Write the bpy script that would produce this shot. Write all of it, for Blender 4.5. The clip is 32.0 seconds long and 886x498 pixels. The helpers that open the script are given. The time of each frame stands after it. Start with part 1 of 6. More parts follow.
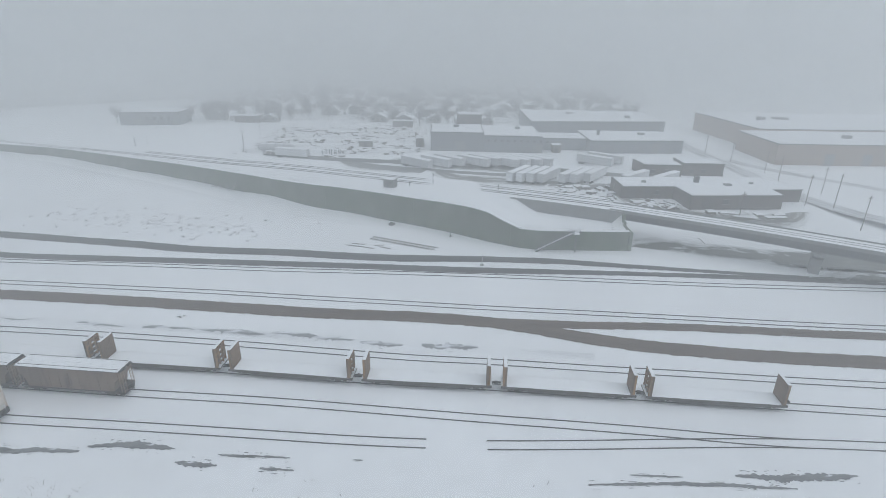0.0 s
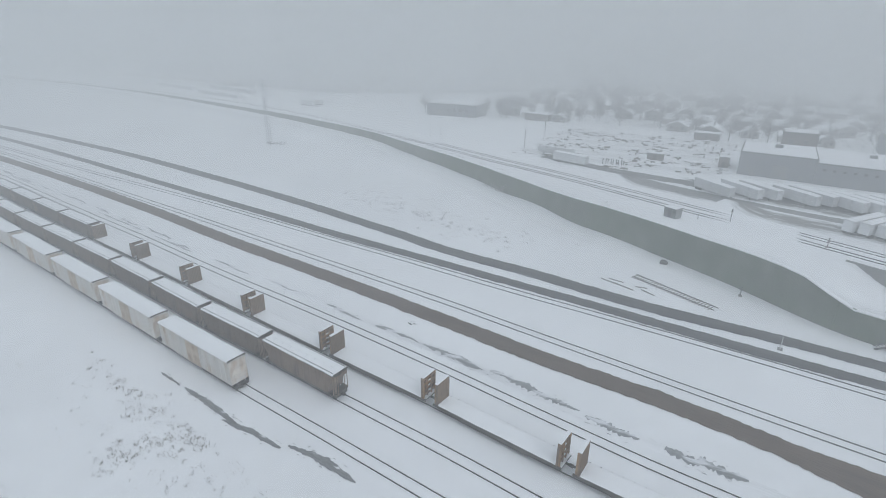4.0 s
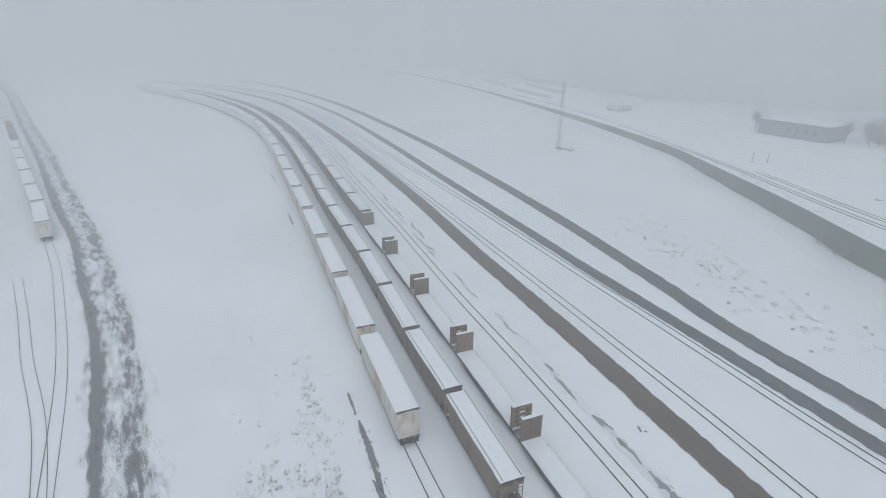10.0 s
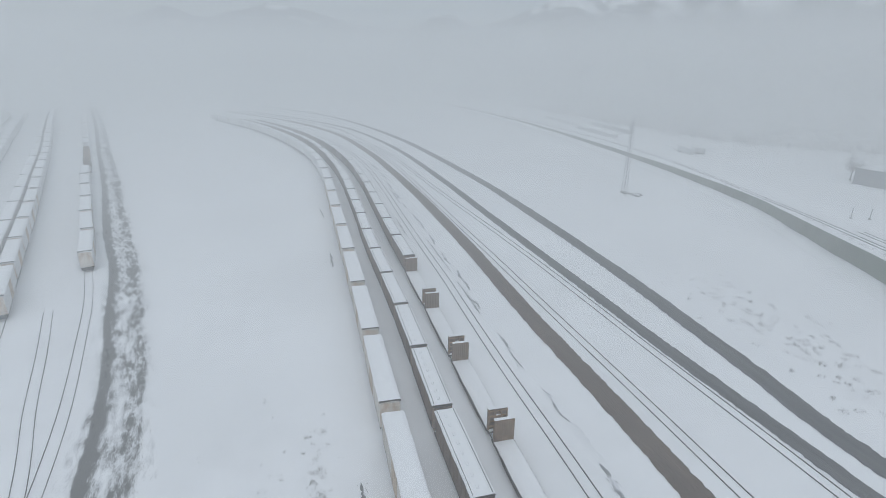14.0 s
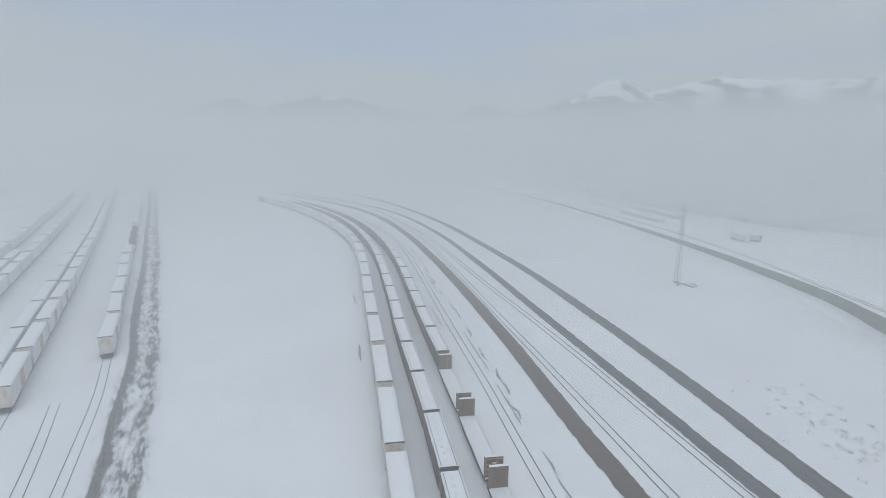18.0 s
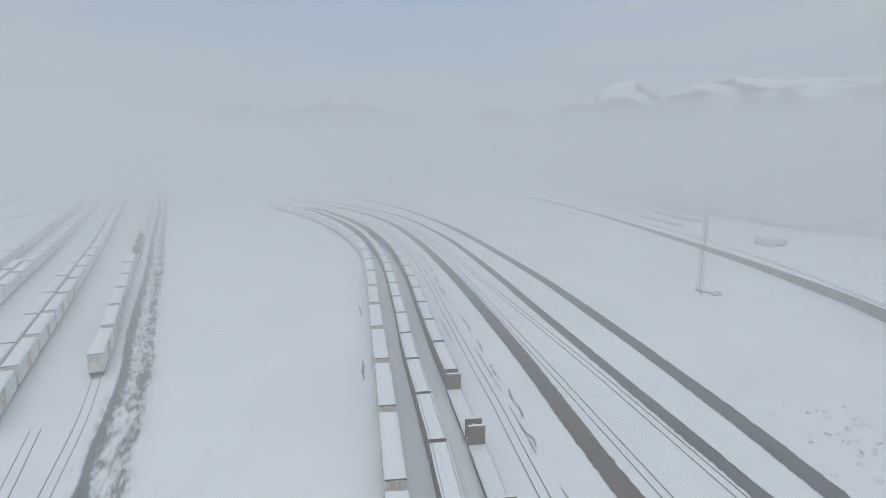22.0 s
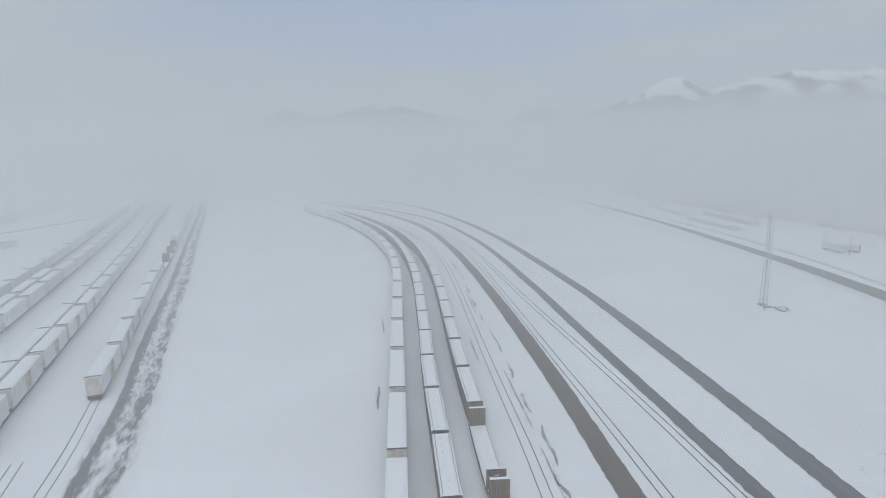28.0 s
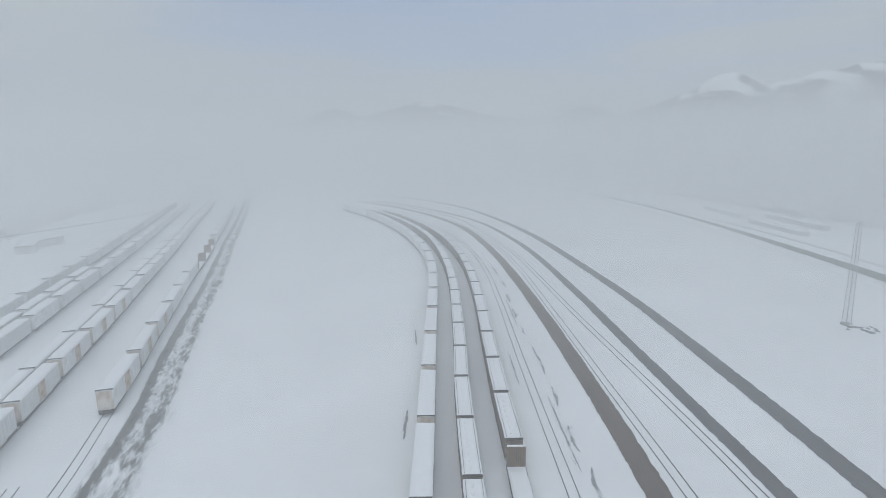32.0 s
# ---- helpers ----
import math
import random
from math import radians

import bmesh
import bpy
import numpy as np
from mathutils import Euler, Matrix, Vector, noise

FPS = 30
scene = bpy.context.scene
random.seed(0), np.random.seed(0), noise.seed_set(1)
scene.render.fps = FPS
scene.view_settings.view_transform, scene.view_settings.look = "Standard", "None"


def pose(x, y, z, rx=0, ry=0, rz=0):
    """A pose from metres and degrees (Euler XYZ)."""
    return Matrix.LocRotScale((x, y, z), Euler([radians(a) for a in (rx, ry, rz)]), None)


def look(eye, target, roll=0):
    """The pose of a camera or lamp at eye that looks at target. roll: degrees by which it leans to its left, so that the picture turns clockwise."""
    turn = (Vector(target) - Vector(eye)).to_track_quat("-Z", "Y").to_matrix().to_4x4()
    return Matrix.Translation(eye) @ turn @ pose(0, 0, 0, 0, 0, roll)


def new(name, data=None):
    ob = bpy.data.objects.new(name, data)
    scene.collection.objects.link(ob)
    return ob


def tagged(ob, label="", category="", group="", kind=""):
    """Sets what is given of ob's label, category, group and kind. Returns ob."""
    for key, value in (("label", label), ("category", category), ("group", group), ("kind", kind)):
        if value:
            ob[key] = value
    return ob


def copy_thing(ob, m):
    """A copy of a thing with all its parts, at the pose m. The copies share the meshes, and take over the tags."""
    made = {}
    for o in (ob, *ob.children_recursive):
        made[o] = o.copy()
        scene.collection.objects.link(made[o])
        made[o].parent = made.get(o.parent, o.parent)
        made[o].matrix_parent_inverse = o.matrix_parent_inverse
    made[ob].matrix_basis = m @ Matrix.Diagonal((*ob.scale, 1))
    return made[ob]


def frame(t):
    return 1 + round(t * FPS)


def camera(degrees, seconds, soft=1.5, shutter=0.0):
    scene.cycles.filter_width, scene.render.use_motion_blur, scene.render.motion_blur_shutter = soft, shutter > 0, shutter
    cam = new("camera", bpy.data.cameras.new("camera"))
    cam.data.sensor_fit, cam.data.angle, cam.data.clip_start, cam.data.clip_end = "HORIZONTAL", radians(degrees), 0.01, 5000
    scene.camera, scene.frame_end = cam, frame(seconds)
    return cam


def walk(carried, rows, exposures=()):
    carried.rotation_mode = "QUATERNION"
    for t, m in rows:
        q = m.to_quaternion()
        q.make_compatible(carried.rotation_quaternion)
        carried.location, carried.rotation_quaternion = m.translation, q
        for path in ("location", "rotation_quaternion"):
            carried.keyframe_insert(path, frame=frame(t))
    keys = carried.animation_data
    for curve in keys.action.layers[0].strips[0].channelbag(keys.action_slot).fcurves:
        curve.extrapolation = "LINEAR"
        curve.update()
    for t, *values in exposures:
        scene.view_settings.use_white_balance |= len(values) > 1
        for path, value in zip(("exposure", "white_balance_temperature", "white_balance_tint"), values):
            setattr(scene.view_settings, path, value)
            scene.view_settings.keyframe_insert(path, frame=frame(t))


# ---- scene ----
cam = camera(79.7, 32.0, soft=0.5)
# seconds, place of the eye, and its turn about x, y and z
PATH = [
    (0, 0.660, 0.344, 46.006, 67.995, -0.642, 0.364),
    (0.5, 0.475, 2.389, 46.189, 67.937, -0.505, 2.451),
    (1, 0.334, 4.452, 46.263, 67.822, -0.554, 5.510),
    (1.5, 0.308, 6.525, 46.306, 67.728, -0.559, 9.393),
    (2, 0.554, 8.677, 46.333, 67.647, -0.546, 13.589),
    (2.5, 0.260, 10.837, 46.341, 67.555, -0.526, 17.655),
    (3, 0.023, 12.962, 46.337, 67.494, -0.512, 22.275),
    (3.5, -0.137, 14.893, 46.385, 67.406, -0.456, 26.686),
    (4, -0.265, 16.694, 46.460, 67.352, -0.402, 31.001),
    (4.5, -0.531, 18.424, 46.537, 67.322, -0.376, 34.772),
    (6.5, -2.721, 25.745, 46.588, 67.123, -0.386, 47.793),
    (7, -3.659, 27.693, 46.272, 67.138, -0.292, 51.132),
    (7.5, -4.572, 29.419, 46.073, 67.157, -0.191, 54.409),
    (8, -5.592, 30.984, 45.906, 67.133, -0.121, 57.374),
    (8.5, -6.456, 32.390, 45.943, 67.181, -0.051, 60.018),
    (9, -7.477, 33.731, 45.975, 67.167, -0.103, 61.565),
    (9.5, -8.440, 34.942, 45.950, 67.187, -0.131, 62.648),
    (10, -9.515, 36.076, 45.933, 67.175, -0.195, 63.607),
    (10.5, -10.614, 37.158, 45.923, 67.166, -0.273, 64.330),
    (11, -11.779, 38.169, 45.914, 67.184, -0.310, 64.962),
    (11.5, -12.954, 39.147, 45.912, 67.301, -0.352, 65.858),
    (12, -14.142, 40.015, 45.916, 67.589, -0.425, 66.536),
    (12.5, -15.412, 40.821, 45.933, 68.063, -0.549, 67.378),
    (13, -16.650, 41.612, 45.933, 68.795, -0.608, 68.612),
    (13.5, -17.876, 42.240, 45.940, 69.626, -0.735, 69.588),
    (15.5, -22.724, 44.319, 45.987, 73.841, -0.894, 72.620),
    (16, -23.929, 44.900, 46.008, 75.049, -0.891, 73.241),
    (16.5, -24.984, 45.086, 46.014, 76.285, -0.936, 73.791),
    (17, -26.011, 45.480, 46.018, 77.509, -0.932, 74.299),
    (17.5, -27.025, 45.855, 46.023, 78.701, -0.872, 74.642),
    (18, -27.937, 46.101, 46.031, 79.050, -0.879, 74.792),
    (18.5, -28.827, 46.489, 46.037, 79.094, -0.800, 74.897),
    (19, -29.785, 46.888, 46.043, 79.143, -0.745, 74.955),
    (19.5, -30.678, 47.286, 46.051, 79.188, -0.683, 74.930),
    (20, -31.539, 47.657, 46.052, 79.237, -0.620, 74.913),
    (20.5, -32.424, 48.008, 46.047, 79.284, -0.561, 74.865),
    (21, -33.315, 48.347, 46.039, 79.333, -0.481, 74.801),
    (21.5, -34.249, 48.646, 46.030, 79.406, -0.399, 75.166),
    (22, -35.155, 49.029, 46.027, 79.409, -0.320, 76.068),
    (22.5, -36.151, 49.440, 46.027, 79.452, -0.230, 77.106),
    (23, -37.138, 49.795, 46.033, 79.475, -0.150, 77.353),
    (23.5, -38.097, 50.277, 46.030, 79.554, -0.040, 77.478),
    (24, -39.030, 50.785, 46.035, 79.597, 0.057, 77.523),
    (24.5, -40.029, 51.414, 46.028, 79.640, 0.136, 77.462),
    (26.5, -43.751, 53.710, 45.978, 79.673, 0.475, 79.009),
    (27, -44.711, 54.237, 45.964, 79.674, 0.538, 80.330),
    (27.5, -45.739, 54.677, 45.953, 79.647, 0.539, 80.522),
    (28, -46.810, 55.318, 45.931, 79.633, 0.586, 80.462),
    (28.5, -47.981, 55.702, 45.918, 79.606, 0.610, 80.312),
    (29, -49.170, 56.162, 45.910, 79.566, 0.640, 80.222),
    (29.5, -50.565, 56.464, 45.901, 79.505, 0.628, 80.050),
    (30, -51.973, 56.874, 45.905, 79.487, 0.647, 79.941),
    (30.5, -53.485, 57.281, 45.928, 79.463, 0.641, 79.799),
    (31, -54.980, 57.447, 45.954, 79.452, 0.604, 79.781),
    (31.5, -56.479, 57.709, 45.992, 79.443, 0.607, 82.127),
    (32, -58.000, 58.009, 46.019, 79.466, 0.587, 85.076),
]
walk(cam, [(t, pose(x, y, z, rx, ry, rz)) for t, x, y, z, rx, ry, rz in PATH])
CLOUD, SKY_GAIN, SKY_LIGHT, SKY_LOW, SKY_HIGH, SUN_LIGHT = (0.853, 0.905, 0.88), 0.15, 0.712, 0.66, 1.6, 0.56
FOG, FOG_SOOT, FOG_TOP = 0.0035, 0.00041, 90.0
scene.cycles.volume_bounces = 3


# ---- world, sun, fog ----
world = bpy.data.worlds.new("winter_sky")
scene.world = world
world.use_nodes = True
wn, wl = world.node_tree.nodes, world.node_tree.links
wbg = wn["Background"]
sky = wn.new("ShaderNodeTexSky")
sky.sky_type, sky.sun_disc = "NISHITA", False
sky.sun_elevation, sky.sun_rotation = radians(42), radians(108)
sky.air_density, sky.dust_density, sky.ozone_density = 1.1, 0.8, 1.5
# thin cloud deck over the blue: two scales of noise, stretched into streaks
wco = wn.new("ShaderNodeTexCoord")
wmap = wn.new("ShaderNodeMapping")
wmap.inputs["Scale"].default_value = (0.9, 0.9, 12.0)
wno = wn.new("ShaderNodeTexNoise")
wno.inputs["Scale"].default_value, wno.inputs["Detail"].default_value = 1.6, 6.0
wra = wn.new("ShaderNodeMapRange")
wra.inputs["From Min"].default_value, wra.inputs["From Max"].default_value = 0.40, 0.58
wra.inputs["To Min"].default_value, wra.inputs["To Max"].default_value = 0.56, 0.82
wmix = wn.new("ShaderNodeMix")
wmix.data_type = "RGBA"
wmix.inputs["B"].default_value = (*CLOUD, 1)
wsc = wn.new("ShaderNodeVectorMath")
wsc.operation = "SCALE"
wsc.inputs["Scale"].default_value = SKY_GAIN
wl.new(wco.outputs["Generated"], wmap.inputs["Vector"])
wl.new(wmap.outputs["Vector"], wno.inputs["Vector"])
wl.new(wno.outputs["Fac"], wra.inputs["Value"])
wse = wn.new("ShaderNodeSeparateXYZ")
wl.new(wco.outputs["Generated"], wse.inputs[0])


def sky_math(kind_, a, b):
    t = wn.new("ShaderNodeMath")
    t.operation = kind_
    for q, v in zip(t.inputs, (a, b)):
        if isinstance(v, float):
            q.default_value = v
        else:
            wl.new(v, q)
    return t.outputs[0]


def sky_ramp(v, a, z):
    t = wn.new("ShaderNodeMapRange")
    t.interpolation_type = "SMOOTHSTEP"
    t.inputs["From Min"].default_value, t.inputs["From Max"].default_value = a, z
    wl.new(v, t.inputs["Value"])
    return t.outputs["Result"]


# the deck is thinnest in the west, well above the horizon
gap = sky_math("MULTIPLY", sky_ramp(wse.outputs["X"], -0.84, -0.97), sky_ramp(wse.outputs["Z"], 0.115, 0.20))
wl.new(sky_math("MULTIPLY", wra.outputs["Result"], sky_math("SUBTRACT", 1.0, sky_math("MULTIPLY", gap, 0.45))), wmix.inputs["Factor"])
wl.new(sky.outputs["Color"], wsc.inputs[0])
# the gaps in the deck are blue
wbl = wn.new("ShaderNodeVectorMath")
wbl.operation = "MULTIPLY"
wbl.inputs[1].default_value = (0.68, 0.82, 1.18)
wl.new(wsc.outputs["Vector"], wbl.inputs[0])
wl.new(wbl.outputs["Vector"], wmix.inputs["A"])
# an overcast sky is brightest overhead
wgr = wn.new("ShaderNodeMapRange")
wgr.inputs["To Min"].default_value, wgr.inputs["To Max"].default_value = SKY_LOW, SKY_HIGH
wov = wn.new("ShaderNodeVectorMath")
wov.operation = "SCALE"
wl.new(wse.outputs["Z"], wgr.inputs["Value"])
wl.new(wgr.outputs["Result"], wov.inputs["Scale"])
wl.new(wmix.outputs["Result"], wov.inputs[0])
wl.new(wov.outputs["Vector"], wbg.inputs["Color"])
wbg.inputs["Strength"].default_value = SKY_LIGHT

sun = new("sun", bpy.data.lights.new("sun", "SUN"))
sun.data.energy, sun.data.angle, sun.data.color = SUN_LIGHT, radians(25), (1.0, 0.97, 0.93)
sun.matrix_world = look((400, -130, 380), (0, 0, 0))


# ---- materials ----
def mat(name, rgb, rough=0.6, metal=0.0, spread=0.12, scale=1.0, bump=0.0, bump_scale=20.0, dirt=None, dirt_at=(0.5, 0.7), dirt_scale=0.5, vary=0.0, stretch=(1, 1, 1), space="Object"):
    """A surface with grain at two scales, stains of the colour dirt, relief, and a difference from piece to piece."""
    m = bpy.data.materials.new(name)
    m.use_nodes = True
    n, l = m.node_tree.nodes, m.node_tree.links
    b = n["Principled BSDF"]
    co = n.new("ShaderNodeTexCoord")
    mp = n.new("ShaderNodeMapping")
    mp.inputs["Scale"].default_value = stretch
    l.new(co.outputs[space], mp.inputs["Vector"])

    def noi(s, detail=4.0):
        t = n.new("ShaderNodeTexNoise")
        t.inputs["Scale"].default_value, t.inputs["Detail"].default_value = s, detail
        l.new(mp.outputs["Vector"], t.inputs["Vector"])
        return t.outputs["Fac"]

    def ranged(v, a, z, lo, hi):
        r = n.new("ShaderNodeMapRange")
        for k, x in zip(("From Min", "From Max", "To Min", "To Max"), (a, z, lo, hi)):
            r.inputs[k].default_value = x
        l.new(v, r.inputs["Value"])
        return r.outputs["Result"]

    def times(a, c):
        t = n.new("ShaderNodeMath")
        t.operation = "MULTIPLY"
        l.new(a, t.inputs[0]), l.new(c, t.inputs[1])
        return t.outputs[0]

    v = times(ranged(noi(scale), 0.3, 0.7, 1 - spread, 1 + spread), ranged(noi(scale * 9, 6), 0.3, 0.7, 1 - spread / 2, 1 + spread / 2))
    if vary:
        oi = n.new("ShaderNodeObjectInfo")
        v = times(v, ranged(oi.outputs["Random"], 0, 1, 1 - vary, 1 + vary))
    sc = n.new("ShaderNodeVectorMath")
    sc.operation = "SCALE"
    sc.inputs[0].default_value = rgb
    l.new(v, sc.inputs["Scale"])
    out = sc.outputs["Vector"]
    if dirt:
        mx = n.new("ShaderNodeMix")
        mx.data_type = "RGBA"
        mx.inputs["B"].default_value = (*dirt, 1)
        l.new(out, mx.inputs["A"])
        l.new(ranged(noi(dirt_scale, 7), *dirt_at, 0, 1), mx.inputs["Factor"])
        out = mx.outputs["Result"]
    l.new(out, b.inputs["Base Color"])
    b.inputs["Roughness"].default_value, b.inputs["Metallic"].default_value = rough, metal
    if bump:
        bp = n.new("ShaderNodeBump")
        bp.inputs["Strength"].default_value, bp.inputs["Distance"].default_value = bump, 0.3
        l.new(noi(bump_scale, 5), bp.inputs["Height"])
        l.new(bp.outputs["Normal"], b.inputs["Normal"])
    return m


SNOW = mat("snow", (0.865, 0.875, 0.89), 0.75, spread=0.05, scale=0.03, bump=0.25, bump_scale=0.3)
SNOW_CAP = mat("snow_cap", (0.87, 0.88, 0.895), 0.75, spread=0.03, scale=0.8, bump=0.2, bump_scale=2.0)
SNOW_ROOF = mat("snow_on_roof", (0.84, 0.85, 0.87), 0.75, spread=0.05, scale=0.2, bump=0.2, bump_scale=1.0)
FLECK = (0.72, 0.74, 0.77)
GRAVEL = mat("wet_gravel", (0.085, 0.085, 0.088), 0.8, spread=0.3, scale=0.5, bump=0.5, bump_scale=3.0, dirt=FLECK, dirt_at=(0.69, 0.75), dirt_scale=0.35, stretch=(0.12, 2.2, 1), space="UV")
CINDER = mat("brown_gravel", (0.105, 0.074, 0.056), 0.85, spread=0.22, scale=0.6, bump=0.5, bump_scale=3.0, dirt=FLECK, dirt_at=(0.76, 0.81), dirt_scale=0.4, stretch=(0.2, 1.2, 1), space="UV")
SLUSH = mat("slush", (0.62, 0.63, 0.645), 0.55, spread=0.16, scale=0.8, dirt=(0.19, 0.19, 0.185), dirt_at=(0.53, 0.66), dirt_scale=0.75, bump=0.5, bump_scale=3.0, stretch=(0.12, 1.2, 1), space="UV")
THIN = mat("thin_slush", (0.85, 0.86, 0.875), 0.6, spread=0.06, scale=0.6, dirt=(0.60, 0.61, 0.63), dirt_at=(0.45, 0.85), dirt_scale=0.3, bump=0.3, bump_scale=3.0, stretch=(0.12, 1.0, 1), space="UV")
MUD = mat("wet_mud", (0.085, 0.085, 0.083), 0.5, spread=0.25, scale=0.6, bump=0.4, bump_scale=3.0, dirt=(0.42, 0.43, 0.44), dirt_at=(0.60, 0.68), dirt_scale=0.9, stretch=(0.16, 1.5, 1), space="UV")
RAIL = mat("rail_steel", (0.045, 0.041, 0.04), 0.6, 0.3, spread=0.2, scale=0.4)
CONCRETE = mat("wall_concrete", (0.165, 0.19, 0.158), 0.85, spread=0.2, scale=0.25, bump=0.3, bump_scale=3.0, vary=0.05, dirt=(0.105, 0.145, 0.10), dirt_at=(0.42, 0.72), dirt_scale=0.16, stretch=(1, 1, 0.7))
CONCRETE_L = mat("pale_concrete", (0.24, 0.245, 0.24), 0.85, spread=0.14, scale=0.3, bump=0.2, bump_scale=4.0)
GIRDER = mat("girder_steel", (0.13, 0.135, 0.14), 0.6, 0.2, spread=0.15, scale=0.3)
BODY_HOP = mat("hopper_paint", (0.155, 0.106, 0.075), 0.65, spread=0.2, scale=0.6, vary=0.22, dirt=(0.06, 0.041, 0.031), dirt_at=(0.50, 0.70), dirt_scale=0.6, stretch=(1.6, 1, 0.35))
BODY_BOX = mat("boxcar_paint", (0.62, 0.60, 0.565), 0.6, spread=0.1, scale=0.5, vary=0.08, dirt=(0.40, 0.30, 0.21), dirt_at=(0.50, 0.74), dirt_scale=0.45, stretch=(1, 1, 0.45))
STAINED = mat("stained_paint", (0.55, 0.46, 0.36), 0.65, spread=0.12, scale=0.8, vary=0.12, dirt=(0.31, 0.215, 0.145), dirt_at=(0.44, 0.66), dirt_scale=0.8)
END_RUST = mat("rust_streaked_end", (0.66, 0.61, 0.55), 0.7, spread=0.12, scale=0.8, vary=0.1, dirt=(0.40, 0.24, 0.12), dirt_at=(0.50, 0.70), dirt_scale=0.55, stretch=(1, 1, 0.6))
RUSTY = mat("rusty_panel", (0.33, 0.24, 0.17), 0.75, spread=0.25, scale=0.8, dirt=(0.16, 0.10, 0.07), dirt_at=(0.5, 0.7), dirt_scale=1.0)
TAN = mat("tan_bulkhead", (0.30, 0.17, 0.075), 0.75, spread=0.2, scale=0.8, vary=0.25, dirt=(0.13, 0.085, 0.055), dirt_at=(0.5, 0.72), dirt_scale=0.9)
BROWN = mat("brown_bulkhead", (0.165, 0.106, 0.065), 0.75, spread=0.2, scale=0.8, vary=0.25, dirt=(0.10, 0.075, 0.06), dirt_at=(0.5, 0.72), dirt_scale=0.9)
UNDER = mat("dark_undergear", (0.035, 0.032, 0.03), 0.7, 0.2, spread=0.3, scale=1.5)
SILL = mat("dark_side_sill", (0.06, 0.055, 0.05), 0.7, spread=0.3, scale=0.8)
DARK = mat("dark_gap", (0.03, 0.03, 0.032), 0.8)
SHED = mat("metal_cladding", (0.20, 0.215, 0.23), 0.55, 0.1, spread=0.06, scale=0.3, vary=0.06)
BRICK = mat("brick_wall", (0.08, 0.062, 0.05), 0.85, spread=0.15, scale=0.4)
TANWALL = mat("tan_wall", (0.32, 0.245, 0.195), 0.8, spread=0.06, scale=0.1)
TRAILER = mat("trailer_side", (0.62, 0.63, 0.64), 0.5, spread=0.08, scale=0.4, vary=0.16, dirt=(0.42, 0.42, 0.42), dirt_at=(0.55, 0.72), dirt_scale=0.5)
GLASS = mat("dark_glass", (0.03, 0.035, 0.04), 0.12)
WOOD = mat("weathered_wood", (0.15, 0.13, 0.115), 0.85, spread=0.2, scale=1.0)
TWIG = mat("dry_twigs", (0.24, 0.225, 0.20), 0.9, spread=0.25, scale=0.5)
BARK = mat("bare_bark", (0.10, 0.092, 0.085), 0.9, spread=0.2, scale=0.8)
FROST = mat("frosted_twigs", (0.30, 0.295, 0.29), 0.9, spread=0.2, scale=0.5, vary=0.15)
GALV = mat("galvanised_steel", (0.42, 0.43, 0.44), 0.5, 0.3, spread=0.1, scale=1.0)
STEEL = mat("grey_steel", (0.16, 0.165, 0.17), 0.5, 0.4, spread=0.15, scale=1.0)
HOUSE = mat("house_siding", (0.33, 0.32, 0.31), 0.8, spread=0.08, scale=0.5, vary=0.45)
ROCK = mat("mountain_rock", (0.11, 0.125, 0.15), 0.9, spread=0.15, scale=0.002, dirt=(0.86, 0.88, 0.90), dirt_at=(0.45, 0.56), dirt_scale=0.008, bump=0.0, stretch=(1, 1, 1.6))
_n, _l = ROCK.node_tree.nodes, ROCK.node_tree.links
# snow lies thicker towards the crests
_mix = [q for q in _n if q.bl_idname == "ShaderNodeMix"][0]
_cut = _mix.inputs["Factor"].links[0].from_node
_fac = _cut.inputs["Value"].links[0].from_socket
_tc, _sep, _up, _add = (_n.new("ShaderNode" + q) for q in ("TexCoord", "SeparateXYZ", "MapRange", "Math"))
_l.new(_tc.outputs["Object"], _sep.inputs[0])
for _k, _v in zip(("From Min", "From Max", "To Min", "To Max"), (300, 490, -0.14, 0.09)):
    _up.inputs[_k].default_value = _v
_l.new(_sep.outputs["Z"], _up.inputs["Value"])
_l.new(_fac, _add.inputs[0]), _l.new(_up.outputs["Result"], _add.inputs[1])
_l.new(_add.outputs[0], _cut.inputs["Value"])

